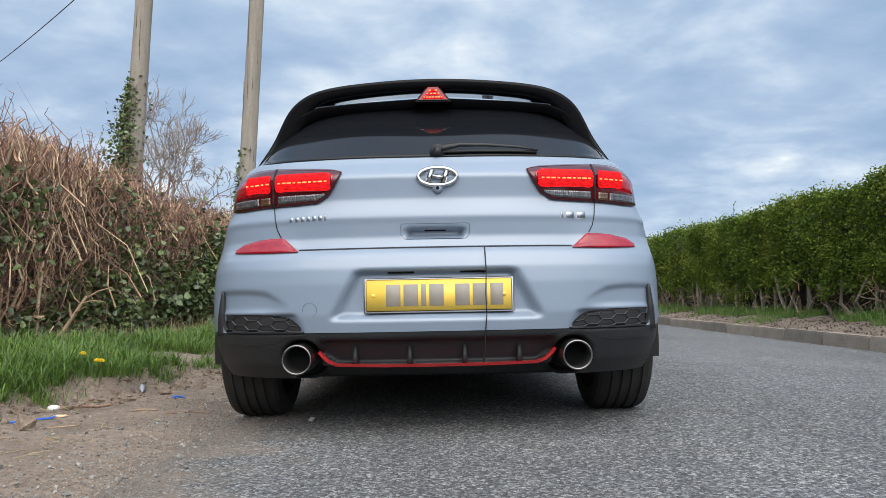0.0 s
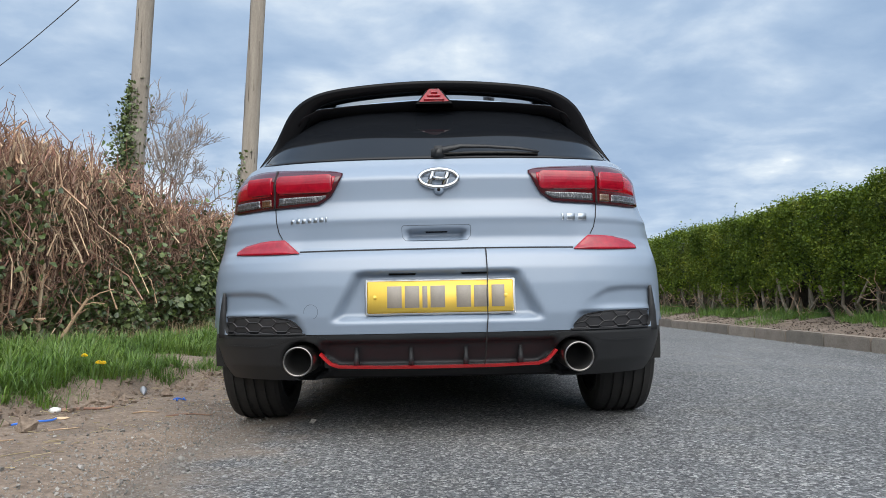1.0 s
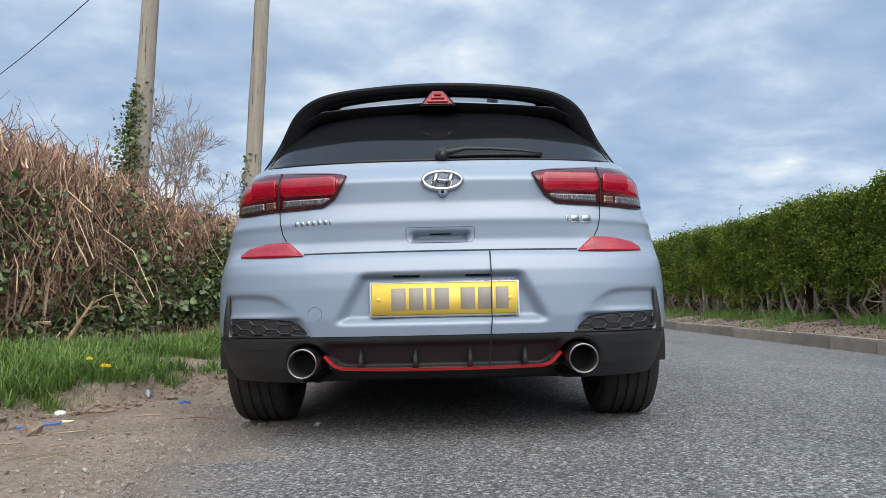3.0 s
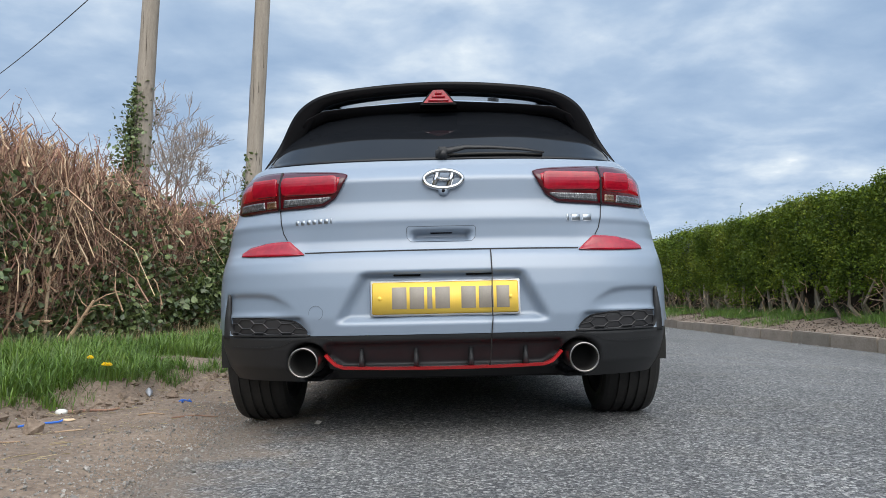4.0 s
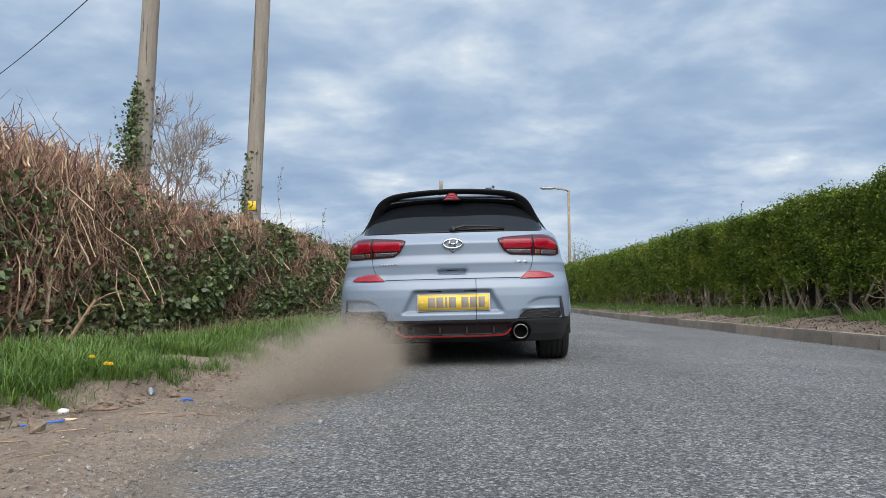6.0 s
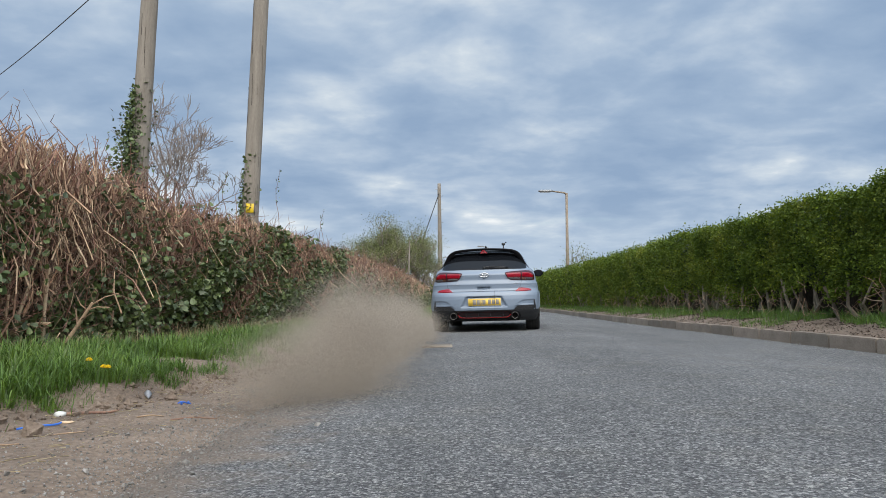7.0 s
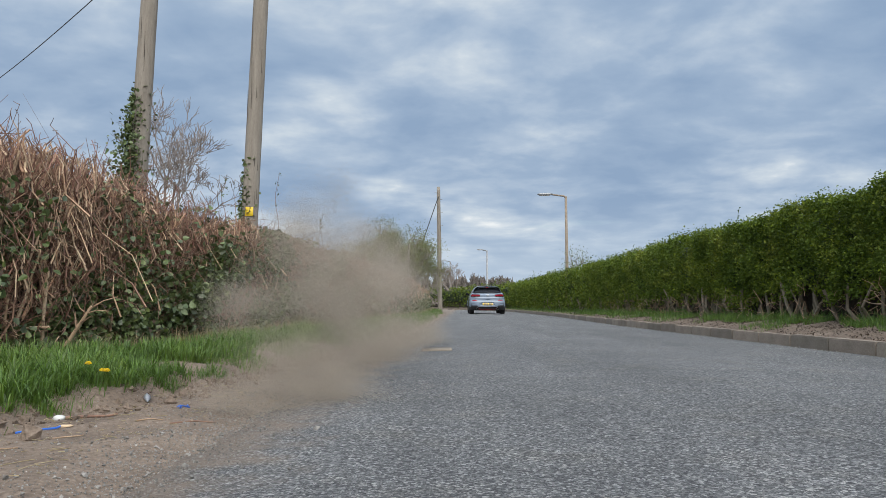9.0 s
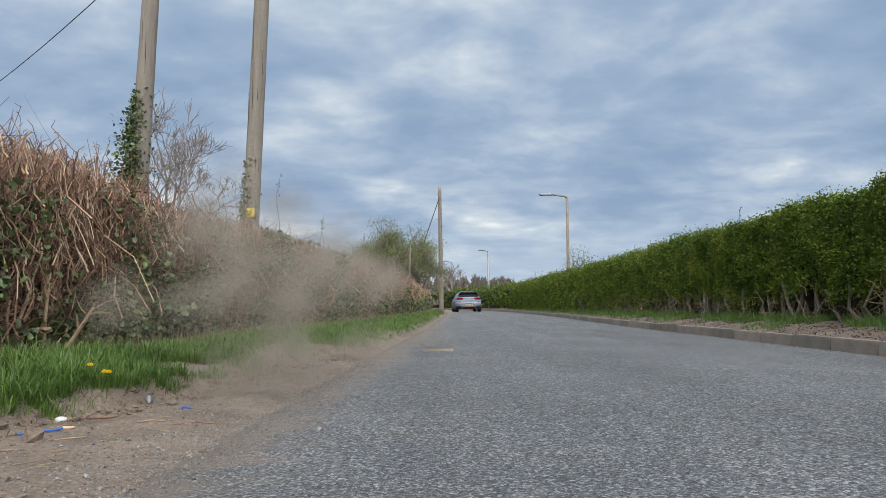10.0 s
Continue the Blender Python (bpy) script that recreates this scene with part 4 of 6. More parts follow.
for u in np.linspace(0, 1, 10):
    w = 0.018 * math.sin(np.pi * (0.12 + 0.86 * u)) ** 0.7
    c = np.array(on_ground(-1.70 + 0.07 * u, 4.20 - 0.16 * u, 0.012 + 0.01 * math.sin(u * 3)))
    rows.append([tuple(c + [-w, -w * 0.4, -0.003]), tuple(c + [0, 0, 0.003]), tuple(c + [w, w * 0.4, -0.003]), tuple(c + [0, 0, -0.006])])
tagged(loft("feather", rows, FEATHER, None), "grey wood-pigeon feather at the grass edge", "feather")


cover = thing("road_cover", "small worn iron cover set in the asphalt", "manhole cover")
cz = float(road_z(-0.07, 8.3)) + 0.004
part("frame", box_bm(0.34, 0.50, 0.012, pose(-0.07, 8.3, cz, 0, -1.43), 0.003), KERB, cover)
part("lid", box_bm(0.29, 0.45, 0.012, pose(-0.07, 8.3, cz + 0.004, 0, -1.43), 0.003), KERB, cover)


def make_chippings():
    shape = [(1, 0, 0), (-0.9, 0.1, 0), (0, 0.9, 0.1), (0.1, -0.8, 0), (0, 0.1, 0.7), (0, 0, -0.6)]
    faces = [[0, 2, 4], [2, 1, 4], [1, 3, 4], [3, 0, 4], [2, 0, 5], [1, 2, 5], [3, 1, 5], [0, 3, 5]]
    n = 16000
    y = 1.4 + 9 * RNG.beta(1, 1.7, n)
    x = tarmac_edge(y) + RNG.normal(-0.10, 0.17, n)
    s = RNG.exponential(0.0016, n) + 0.0016
    z = np.where(x > tarmac_edge(y) + 0.05, road_z(x, y) + 0.002, np.maximum(ground_z(x, y), np.where(x > tarmac_edge(y) - 0.02, road_z(x, y) - 0.01, -9))) + s * 0.3
    a = scatter(shape, faces, np.stack([x, y, z], 1), s, 0.6)
    n = 5000
    y = 1.4 + 4.5 * RNG.beta(1, 1.4, n)
    x = tarmac_edge(y) - RNG.uniform(0.0, 1.05, n)
    s = RNG.exponential(0.0012, n) + 0.0012
    b = scatter(shape, faces, np.stack([x, y, ground_z(x, y) + s * 0.3], 1), s, 0.6)
    n = 1600
    y = RNG.uniform(6.5, 18, n)
    x = kerb_line(y) - RNG.exponential(0.05, n)
    s = RNG.exponential(0.003, n) + 0.002
    c = scatter(shape, faces, np.stack([x, y, road_z(x, y) + s * 0.3], 1), s, 0.6)
    tagged(mesh_of("loose_chippings", *merge(a, b, c), STONE), "loose grey stone chippings along the tarmac edge", "chippings", kind="stuff")
    n = 700
    y = 1.5 + 7 * RNG.beta(1, 1.5, n)
    x = grass_edge(y) + RNG.uniform(-0.1, 0.75, n)
    p0 = np.stack([x, y, ground_z(x, y) + 0.003], 1)
    d = np.stack([RNG.normal(0, 1, n), RNG.normal(0, 1, n), RNG.uniform(0, 0.15, n)], 1) * RNG.uniform(0.008, 0.04, n)[:, None]
    tagged(mesh_of("plant_litter", *sticks(p0, p0 + d, 0.0016, 0.001, 0.05), STRAW), "bits of dry stalk strewn over the dirt", "plant litter", kind="stuff")
    # clods of crumbled earth at the foot of the bank
    n = 1500
    y = 1.6 + 8 * RNG.beta(1, 1.3, n)
    x = grass_edge(y) + RNG.normal(0.08, 0.12, n)
    s = RNG.exponential(0.007, n) + 0.004
    tagged(mesh_of("earth_clods", *scatter(shape, faces, np.stack([x, y, ground_z(x, y) + s * 0.2], 1), s, 1.0), SOIL), "crumbled brown clods along the bank foot", "earth", kind="stuff")


make_chippings()
# ---- the car ----
PAINT = surface("pale_blue_paint", [(0.160, 0.203, 0.265), (0.166, 0.210, 0.272), (0.172, 0.216, 0.279)], 1.5, (0.42, 0.5), 400, 0.03, 0.0004, coat=0.7)
GLOSS = surface("gloss_black", [(0.006, 0.006, 0.007), (0.009, 0.009, 0.010)], 4, (0.05, 0.09), 300, 0, spec=0.08)
PLASTIC = surface("grained_black_plastic", [(0.013, 0.014, 0.016), (0.020, 0.021, 0.023), (0.030, 0.031, 0.033)], 4, (0.42, 0.6), 500, 0.25, 0.0008, spec=0.35)
GRILLE = surface("dark_mesh_plastic", [(0.016, 0.016, 0.018), (0.028, 0.028, 0.031)], 6, (0.4, 0.6), 200, 0.1, 0.001)
SEAM = surface("panel_gap", [(0.004, 0.004, 0.005), (0.008, 0.008, 0.009)], 6, (0.8, 0.9), 90, 0)
SATIN = surface("satin_lettering", [(0.22, 0.25, 0.29), (0.34, 0.37, 0.41)], 60, (0.25, 0.4), 200, 0, metal=0.9)
CHROME = surface("chrome", [(0.56, 0.57, 0.59), (0.64, 0.65, 0.66)], 5, (0.12, 0.2), 200, 0, metal=1.0)
TIP = surface("dark_chrome", [(0.16, 0.15, 0.145), (0.30, 0.285, 0.27)], 12, (0.22, 0.38), 90, 0, metal=1.0)
SOOT = surface("soot", [(0.006, 0.006, 0.006), (0.014, 0.013, 0.012)], 12, (0.8, 1.0), 90, 0.2)
REDLINE = surface("red_paint", [(0.55, 0.012, 0.016), (0.66, 0.02, 0.024)], 4, (0.25, 0.35), 200, 0, coat=0.7)
LENS = surface("red_lens", [(0.19, 0.002, 0.008), (0.34, 0.005, 0.012)], 14, (0.10, 0.16), 120, 0.05, 0.001, coat=0.25)
LENS_DARK = surface("dark_red_lens", [(0.040, 0.002, 0.004), (0.065, 0.003, 0.006)], 10, (0.08, 0.14), 120, 0, coat=0.2)
BRIGHT = surface("bright_red_lens", [(0.17, 0.002, 0.010), (0.32, 0.005, 0.018)], 18, (0.08, 0.16), 60, 0.15, 0.002, coat=0.25)
SILVER = surface("ribbed_reflector", [(0.015, 0.015, 0.017), (0.09, 0.09, 0.095), (0.5, 0.5, 0.5)], 40, (0.12, 0.3), 160, 0.6, 0.003, metal=0.7, stretch=(7, 1, 1), coat=0.5)
AMBER = surface("amber_insert", [(0.06, 0.03, 0.016), (0.16, 0.085, 0.04)], 30, (0.2, 0.3), 160, 0.3, 0.002, metal=0.4, coat=1.0)
TINT = surface("tinted_glass", [(0.006, 0.007, 0.009), (0.008, 0.009, 0.011)], 3, (0.01, 0.02), 300, 0, spec=0.2)
RUBBER = surface("tyre_rubber", [(0.007, 0.007, 0.007), (0.012, 0.0115, 0.011), (0.024, 0.022, 0.02)], 9, (0.65, 0.85), 120, 0.3, 0.002)
YELLOW = surface("yellow_plate", [(0.74, 0.50, 0.075), (0.80, 0.55, 0.095)], 9, (0.5, 0.6), 200, 0)
INK = surface("plate_ink", [(0.19, 0.17, 0.15), (0.27, 0.24, 0.20)], 12, (0.4, 0.5), 200, 0)
WHITE = surface("white_surround", [(0.60, 0.62, 0.64), (0.7, 0.72, 0.73)], 9, (0.3, 0.4), 200, 0)
ALLOY = surface("grey_alloy", [(0.12, 0.12, 0.13), (0.2, 0.2, 0.21)], 9, (0.25, 0.4), 200, 0, metal=0.9)
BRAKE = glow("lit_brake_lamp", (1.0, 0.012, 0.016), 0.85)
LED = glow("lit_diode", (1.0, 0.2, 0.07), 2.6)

# height, half width, rear end, depth of the rounded corner (car space: y forward from the number plate)
SHAPE = [(0.15, 0.84, 0.20, 0.42), (0.22, 0.868, 0.13, 0.43), (0.27, 0.882, 0.07, 0.44), (0.34, 0.892, 0.03, 0.44), (0.385, 0.896, 0.012, 0.45),
         (0.45, 0.899, 0.0, 0.45), (0.56, 0.899, 0.0, 0.46), (0.62, 0.897, 0.006, 0.47), (0.66, 0.893, 0.022, 0.47), (0.684, 0.890, 0.042, 0.47),
         (0.692, 0.889, 0.062, 0.46), (0.73, 0.885, 0.077, 0.46), (0.785, 0.877, 0.073, 0.47), (0.805, 0.874, 0.069, 0.47), (0.825, 0.864, 0.075, 0.47),
         (0.848, 0.859, 0.086, 0.47), (0.872, 0.855, 0.0965, 0.47), (0.90, 0.850, 0.0955, 0.47), (0.962, 0.834, 0.091, 0.46), (0.985, 0.828, 0.113, 0.45), (1.02, 0.812, 0.152, 0.42), (1.045, 0.795, 0.172, 0.40),
         (1.07, 0.755, 0.20, 0.38), (1.13, 0.722, 0.265, 0.36), (1.2, 0.688, 0.34, 0.34), (1.30, 0.635, 0.455, 0.3), (1.345, 0.600, 0.525, 0.3),
         (1.385, 0.545, 0.62, 0.3), (1.41, 0.49, 0.74, 0.3), (1.432, 0.40, 0.95, 0.3), (1.444, 0.26, 1.25, 0.25), (1.448, 0.06, 1.5, 0.12)]
_z = np.arange(0.13, 1.4485, 0.003)
_tab = np.stack([np.interp(_z, [s[0] for s in SHAPE], [s[k] for s in SHAPE]) for k in (1, 2, 3)], 1)
_k = np.exp(-0.5 * (np.arange(-4, 5) / 1.7) ** 2)
_k /= _k.sum()
_pad = np.concatenate([np.repeat(_tab[:1], 4, 0), _tab, np.repeat(_tab[-1:], 4, 0)])
_tab = np.stack([np.convolve(_pad[:, j], _k, "valid") for j in range(3)], 1)
NOSE = [(0.13, 4.05), (0.25, 4.22), (0.55, 4.26), (0.70, 4.18), (0.80, 3.98), (0.90, 3.55), (0.97, 3.12), (1.02, 2.95), (1.15, 2.68), (1.3, 2.3), (1.39, 1.98), (1.43, 1.72), (1.448, 1.54)]


def ramp(v, lo, hi):
    s = np.clip((v - lo) / (hi - lo), 0, 1)
    return s * s * (3 - 2 * s)


def dents(x, z):
    """How far the recesses of the rear go in, in metres."""
    ax = np.abs(x)
    # number plate bay: wider at its foot
    side = 0.285 + (0.607 - z) * 0.55
    bay = ramp(side - ax, -0.012, 0.028) * ramp(0.607 - z, -0.005, 0.012) * ramp(z - 0.436, -0.012, 0.022)
    d = 0.038 * bay
    # handle hollow
    d = d + 0.040 * ramp(0.105 - ax, -0.008, 0.012) * ramp(0.762 - z, -0.004, 0.008) * ramp(z - 0.730, -0.010, 0.012)
    # corner vents and the scallops over them
    vent = ramp(ax - (0.48 + 0.5 * np.clip(z - 0.39, 0, 0.1)), -0.01, 0.02) * ramp(0.808 - ax, -0.006, 0.01) * ramp(0.456 - z, -0.004, 0.01) * ramp(z - 0.386, -0.004, 0.006)
    d = d + 0.022 * vent
    arc = 0.545 - 0.9 * np.clip(0.72 - ax, 0, 1) ** 2 - 0.28 * np.clip(0.62 - ax, 0, 1)
    d = d + 0.016 * ramp(arc - z, -0.004, 0.018) * ramp(z - 0.452, -0.01, 0.03) * ramp(ax - 0.52, 0, 0.12) * ramp(0.83 - ax, -0.01, 0.02)
    # diffuser bay and tail pipe openings in the skirt
    lo = 0.268 + 0.8 * np.clip(ax - 0.37, 0, 0.1)
    d = d + 0.05 * ramp(0.425 - ax, -0.01, 0.02) * ramp(0.362 - z, -0.004, 0.012) * ramp(z - lo, -0.004, 0.008)
    d = d + 0.14 * ramp(0.45 - ax, -0.02, 0.03) * ramp(0.258 - z, -0.004, 0.006)
    r = np.sqrt((ax - 0.495) ** 2 + (z - 0.288) ** 2)
    d = d + 0.13 * ramp(0.072 - r, -0.008, 0.012)
    return d


def tail(x, z, recessed=True):
    """Where the rear of the body lies (y) at that x and z."""
    x, z = np.asarray(x, float), np.asarray(z, float)
    w, r, c = (np.interp(z, _z, _tab[:, j]) for j in range(3))
    # the step between tailgate and bumper fades out beside the lamps
    k = ramp(np.abs(x), 0.49, 0.56) * ((z > 0.655) & (z < 0.79))
    r = r * (1 - k) + np.interp(z, [0.655, 0.684, 0.70, 0.73, 0.79], [0.020, 0.041, 0.058, 0.073, 0.073]) * k
    u = np.clip(np.abs(x) / w, 0, 1)
    y = r + c * (1 - (1 - u ** 2.6) ** (1 / 2.6))
    return y + (dents(x, z) if recessed else 0.0)


WHEELS = [(0.72, -1), (0.72, 1), (3.37, -1), (3.37, 1)]


def shell(name, z0, z1, mat, parent, label="", step=0.007, cap=False):
    """A band of the body between two heights, as level rings, open at the wheel arches."""
    zs = np.linspace(z0, z1, max(2, int((z1 - z0) / step)))
    s = np.linspace(-1, 1, 161)
    s = np.sign(s) * (1 - (1 - np.abs(s)) ** 1.25)
    rings = []
    for z in zs:
        w, r, c = (float(np.interp(z, _z, _tab[:, j])) for j in range(3))
        nose = float(np.interp(z, [p[0] for p in NOSE], [p[1] for p in NOSE]))
        x = s * w
        back = np.stack([x, tail(x, np.full_like(x, z))], 1)
        ys = np.linspace(r + c, nose - min(0.75, (nose - r - c) * 0.5), 70)[1:]
        right = np.stack([np.full_like(ys, w), ys], 1)
        a = np.linspace(0, np.pi, 40)[1:-1]
        front = np.stack([np.sign(np.cos(a)) * np.abs(np.cos(a)) ** 0.75 * w, ys[-1] + (nose - ys[-1]) * np.abs(np.sin(a)) ** 0.8], 1)
        left = right[::-1] * np.array([[-1, 1]])
        ring = np.concatenate([back, right, front, left])
        rings.append(np.concatenate([ring, np.full((len(ring), 1), z)], 1))
    v = np.array(rings)
    n = v.shape[1]
    i = (np.arange(len(zs) - 1)[:, None] * n + np.arange(n)[None, :])
    j = (np.arange(len(zs) - 1)[:, None] * n + (np.arange(n)[None, :] + 1) % n)
    f = np.stack([i, j, j + n, i + n], -1).reshape(-1, 4)
    mid = v.reshape(-1, 3)[f].mean(1)
    keep = np.ones(len(f), bool)
    for wy, side in WHEELS:
        near = (np.hypot(mid[:, 1] - wy, mid[:, 2] - 0.325) < 0.352) & (mid[:, 0] * side > 0.55)
        keep &= ~near
    f = f[keep].tolist()
    if cap:
        f.append([(len(zs) - 1) * n + k for k in range(n)])
    ob = mesh_of(name, v.reshape(-1, 3), f, mat, parent, smooth=True)
    return tagged(ob, label)


def drape(name, cols, mat, parent, off=0.006, depth=0.02, label="", side=1, nx=24, nz=8, bulge=0.0, recessed=False):
    """A panel laid on the rear of the body: columns of x, foot and top. It has thickness and a softly rounded face."""
    xs = np.linspace(cols[0][0], cols[-1][0], nx)
    lo = np.interp(xs, [c[0] for c in cols], [c[1] for c in cols])
    hi = np.interp(xs, [c[0] for c in cols], [c[2] for c in cols])
    u = np.linspace(0, 1, nz)
    z = lo[:, None] + (hi - lo)[:, None] * u[None, :]
    x = np.repeat(xs[:, None], nz, 1)
    y = tail(x, z, recessed) - off
    rim = np.minimum(np.minimum(u, 1 - u)[None, :] * (hi - lo)[:, None], np.minimum(xs - xs[0], xs[-1] - xs)[:, None])
    y = y - bulge * np.clip(rim / 0.03, 0, 1) ** 0.5
    y = y + np.where(rim <= 1e-9, 0.004, 0.0)
    front = np.stack([x * side, y, z], -1).reshape(-1, 3)
    backy = tail(x, z, recessed) - off + depth
    back = np.stack([x * side, backy, z], -1).reshape(-1, 3)
    n = nx * nz
    f = []
    for a in range(nx - 1):
        for b in range(nz - 1):
            q = [a * nz + b, (a + 1) * nz + b, (a + 1) * nz + b + 1, a * nz + b + 1]
            f.append(q)
            f.append([n + k for k in q[::-1]])
    edge = [a * nz for a in range(nx)] + [(nx - 1) * nz + b for b in range(1, nz)] + [a * nz + nz - 1 for a in range(nx - 2, -1, -1)] + [b for b in range(nz - 2, 0, -1)]
    for a, b in zip(edge, edge[1:] + edge[:1]):
        f.append([a, n + a, n + b, b])
    if side < 0:
        f = [q[::-1] for q in f]
    return tagged(mesh_of(name, np.concatenate([front, back]), f, mat, parent, smooth=True), label)


def ribbon(name, pts, wide, mat, parent, off=0.004, label="", thick=0.004, n=60, recessed=True):
    """A narrow strip along a line of (x, z) on the rear of the body."""
    p = np.array(pts, float)
    s = np.concatenate([[0], np.cumsum(np.linalg.norm(np.diff(p, axis=0), axis=1))])
    t = np.linspace(0, s[-1], n)
    q = np.stack([np.interp(t, s, p[:, 0]), np.interp(t, s, p[:, 1])], 1)
    d = np.gradient(q, axis=0)
    d /= np.linalg.norm(d, axis=1, keepdims=True)
    nrm = np.stack([-d[:, 1], d[:, 0]], 1)
    rows = []
    for k, dy in ((-0.5, thick), (-0.5, 0), (0.5, 0), (0.5, thick)):
        a = q + nrm * wide * k
        rows.append(np.stack([a[:, 0], tail(a[:, 0], a[:, 1], recessed) - off + dy, a[:, 1]], 1))
    v = np.stack(rows, 1).reshape(-1, 3)
    f = []
    for i in range(n - 1):
        for k in range(4):
            f.append([i * 4 + k, i * 4 + (k + 1) % 4, (i + 1) * 4 + (k + 1) % 4, (i + 1) * 4 + k])
    f += [[3, 2, 1, 0], [(n - 1) * 4 + k for k in range(4)]]
    return tagged(mesh_of(name, v, f, mat, parent), label)


def lathe(profile, axis="y", n=48, centre=(0, 0, 0)):
    """A turned solid: profile of (radius, along)."""
    p = np.array(profile, float)
    a = np.linspace(0, 2 * np.pi, n, endpoint=False)
    r, h = p[:, 0][:, None], np.repeat(p[:, 1][:, None], n, 1)
    c, s = r * np.cos(a)[None], r * np.sin(a)[None]
    v = np.stack([c, h, s], -1) if axis == "y" else (np.stack([h, c, s], -1) if axis == "x" else np.stack([c, s, h], -1))
    v = v.reshape(-1, 3) + np.array(centre)
    f = []
    for i in range(len(p) - 1):
        for k in range(n):
            k2 = (k + 1) % n
            f.append([i * n + k, i * n + k2, (i + 1) * n + k2, (i + 1) * n + k])
    return v, f


def make_wheel(car, y, side):
    hub = tagged(new("wheel"), "low-profile tyre on a grey alloy wheel")
    hub.parent = car
    prof = [(0.235, -0.105), (0.262, -0.116), (0.292, -0.117), (0.311, -0.108), (0.319, -0.093), (0.3225, -0.075)]
    for g in (-0.062, -0.02, 0.02, 0.062):
        prof += [(0.324, g - 0.007), (0.316, g - 0.005), (0.316, g + 0.005), (0.324, g + 0.007)]
    prof += [(0.3225, 0.075), (0.319, 0.093), (0.311, 0.108), (0.292, 0.117), (0.262, 0.116), (0.235, 0.105)]
    tyre_v, tyre_f = lathe(prof, "x", 64)
    mesh_of("tyre", tyre_v, tyre_f, RUBBER, hub, smooth=False)
    barrel = lathe([(0.236, -0.10), (0.225, -0.08), (0.205, 0.0), (0.225, 0.085), (0.238, 0.103), (0.242, 0.098), (0.236, -0.10)], "x", 48)
    spokes = []
    for k in range(10):
        a = 2 * np.pi * (k // 2) / 5 + (0.16 if k % 2 else -0.16)
        d, t = np.array([0, math.cos(a), math.sin(a)]), np.array([0, -math.sin(a), math.cos(a)])
        p0, p1 = d * 0.05, d * 0.232
        ring = lambda p, w, x: [p - t * w + [x - 0.02, 0, 0], p + t * w + [x - 0.02, 0, 0], p + t * w + [x, 0, 0], p - t * w + [x, 0, 0]]
        spokes.append((np.array(ring(p0, 0.022, 0.075 * side) + ring(p1, 0.012, 0.09 * side)), [[0, 1, 5, 4], [1, 2, 6, 5], [2, 3, 7, 6], [3, 0, 4, 7], [3, 2, 1, 0], [4, 5, 6, 7]]))
    cap = lathe([(0.0, 0.08 * side), (0.05, 0.08 * side), (0.06, 0.06 * side), (0.06, 0.0)], "x", 24)
    mesh_of("rim", *merge(barrel, cap, *spokes), ALLOY, hub)
    mesh_of("brake_disc", *lathe([(0.02, 0.012), (0.16, 0.012), (0.16, -0.012), (0.02, -0.012)], "x", 40), TIP, hub)
    hub.matrix_basis = pose(side * 0.775, y, 0.324)
    return hub


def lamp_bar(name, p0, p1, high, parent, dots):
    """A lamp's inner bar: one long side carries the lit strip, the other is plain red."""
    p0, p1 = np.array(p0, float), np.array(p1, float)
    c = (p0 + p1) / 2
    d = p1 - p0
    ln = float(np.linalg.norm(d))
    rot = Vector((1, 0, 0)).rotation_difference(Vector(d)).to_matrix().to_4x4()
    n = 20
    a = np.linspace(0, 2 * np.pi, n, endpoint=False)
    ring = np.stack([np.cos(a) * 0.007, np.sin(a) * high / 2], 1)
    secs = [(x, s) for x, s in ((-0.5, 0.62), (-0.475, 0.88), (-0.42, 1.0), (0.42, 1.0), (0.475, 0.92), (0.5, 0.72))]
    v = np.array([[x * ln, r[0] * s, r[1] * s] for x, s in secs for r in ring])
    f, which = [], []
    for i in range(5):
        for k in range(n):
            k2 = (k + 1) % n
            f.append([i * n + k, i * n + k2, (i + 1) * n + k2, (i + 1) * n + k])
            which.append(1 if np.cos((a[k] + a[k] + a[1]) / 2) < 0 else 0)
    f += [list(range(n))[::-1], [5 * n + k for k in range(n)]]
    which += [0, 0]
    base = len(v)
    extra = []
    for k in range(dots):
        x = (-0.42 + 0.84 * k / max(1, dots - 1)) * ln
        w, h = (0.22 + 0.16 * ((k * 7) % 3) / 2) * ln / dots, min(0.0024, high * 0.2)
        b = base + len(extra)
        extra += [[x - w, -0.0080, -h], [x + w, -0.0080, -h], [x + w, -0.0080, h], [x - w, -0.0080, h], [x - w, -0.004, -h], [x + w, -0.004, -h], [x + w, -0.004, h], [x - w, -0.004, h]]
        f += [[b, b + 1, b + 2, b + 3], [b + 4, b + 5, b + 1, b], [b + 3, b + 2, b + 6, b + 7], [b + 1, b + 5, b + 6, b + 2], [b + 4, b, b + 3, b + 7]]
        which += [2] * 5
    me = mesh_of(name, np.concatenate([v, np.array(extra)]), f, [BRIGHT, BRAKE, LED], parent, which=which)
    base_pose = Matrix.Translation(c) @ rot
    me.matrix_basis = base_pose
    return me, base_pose


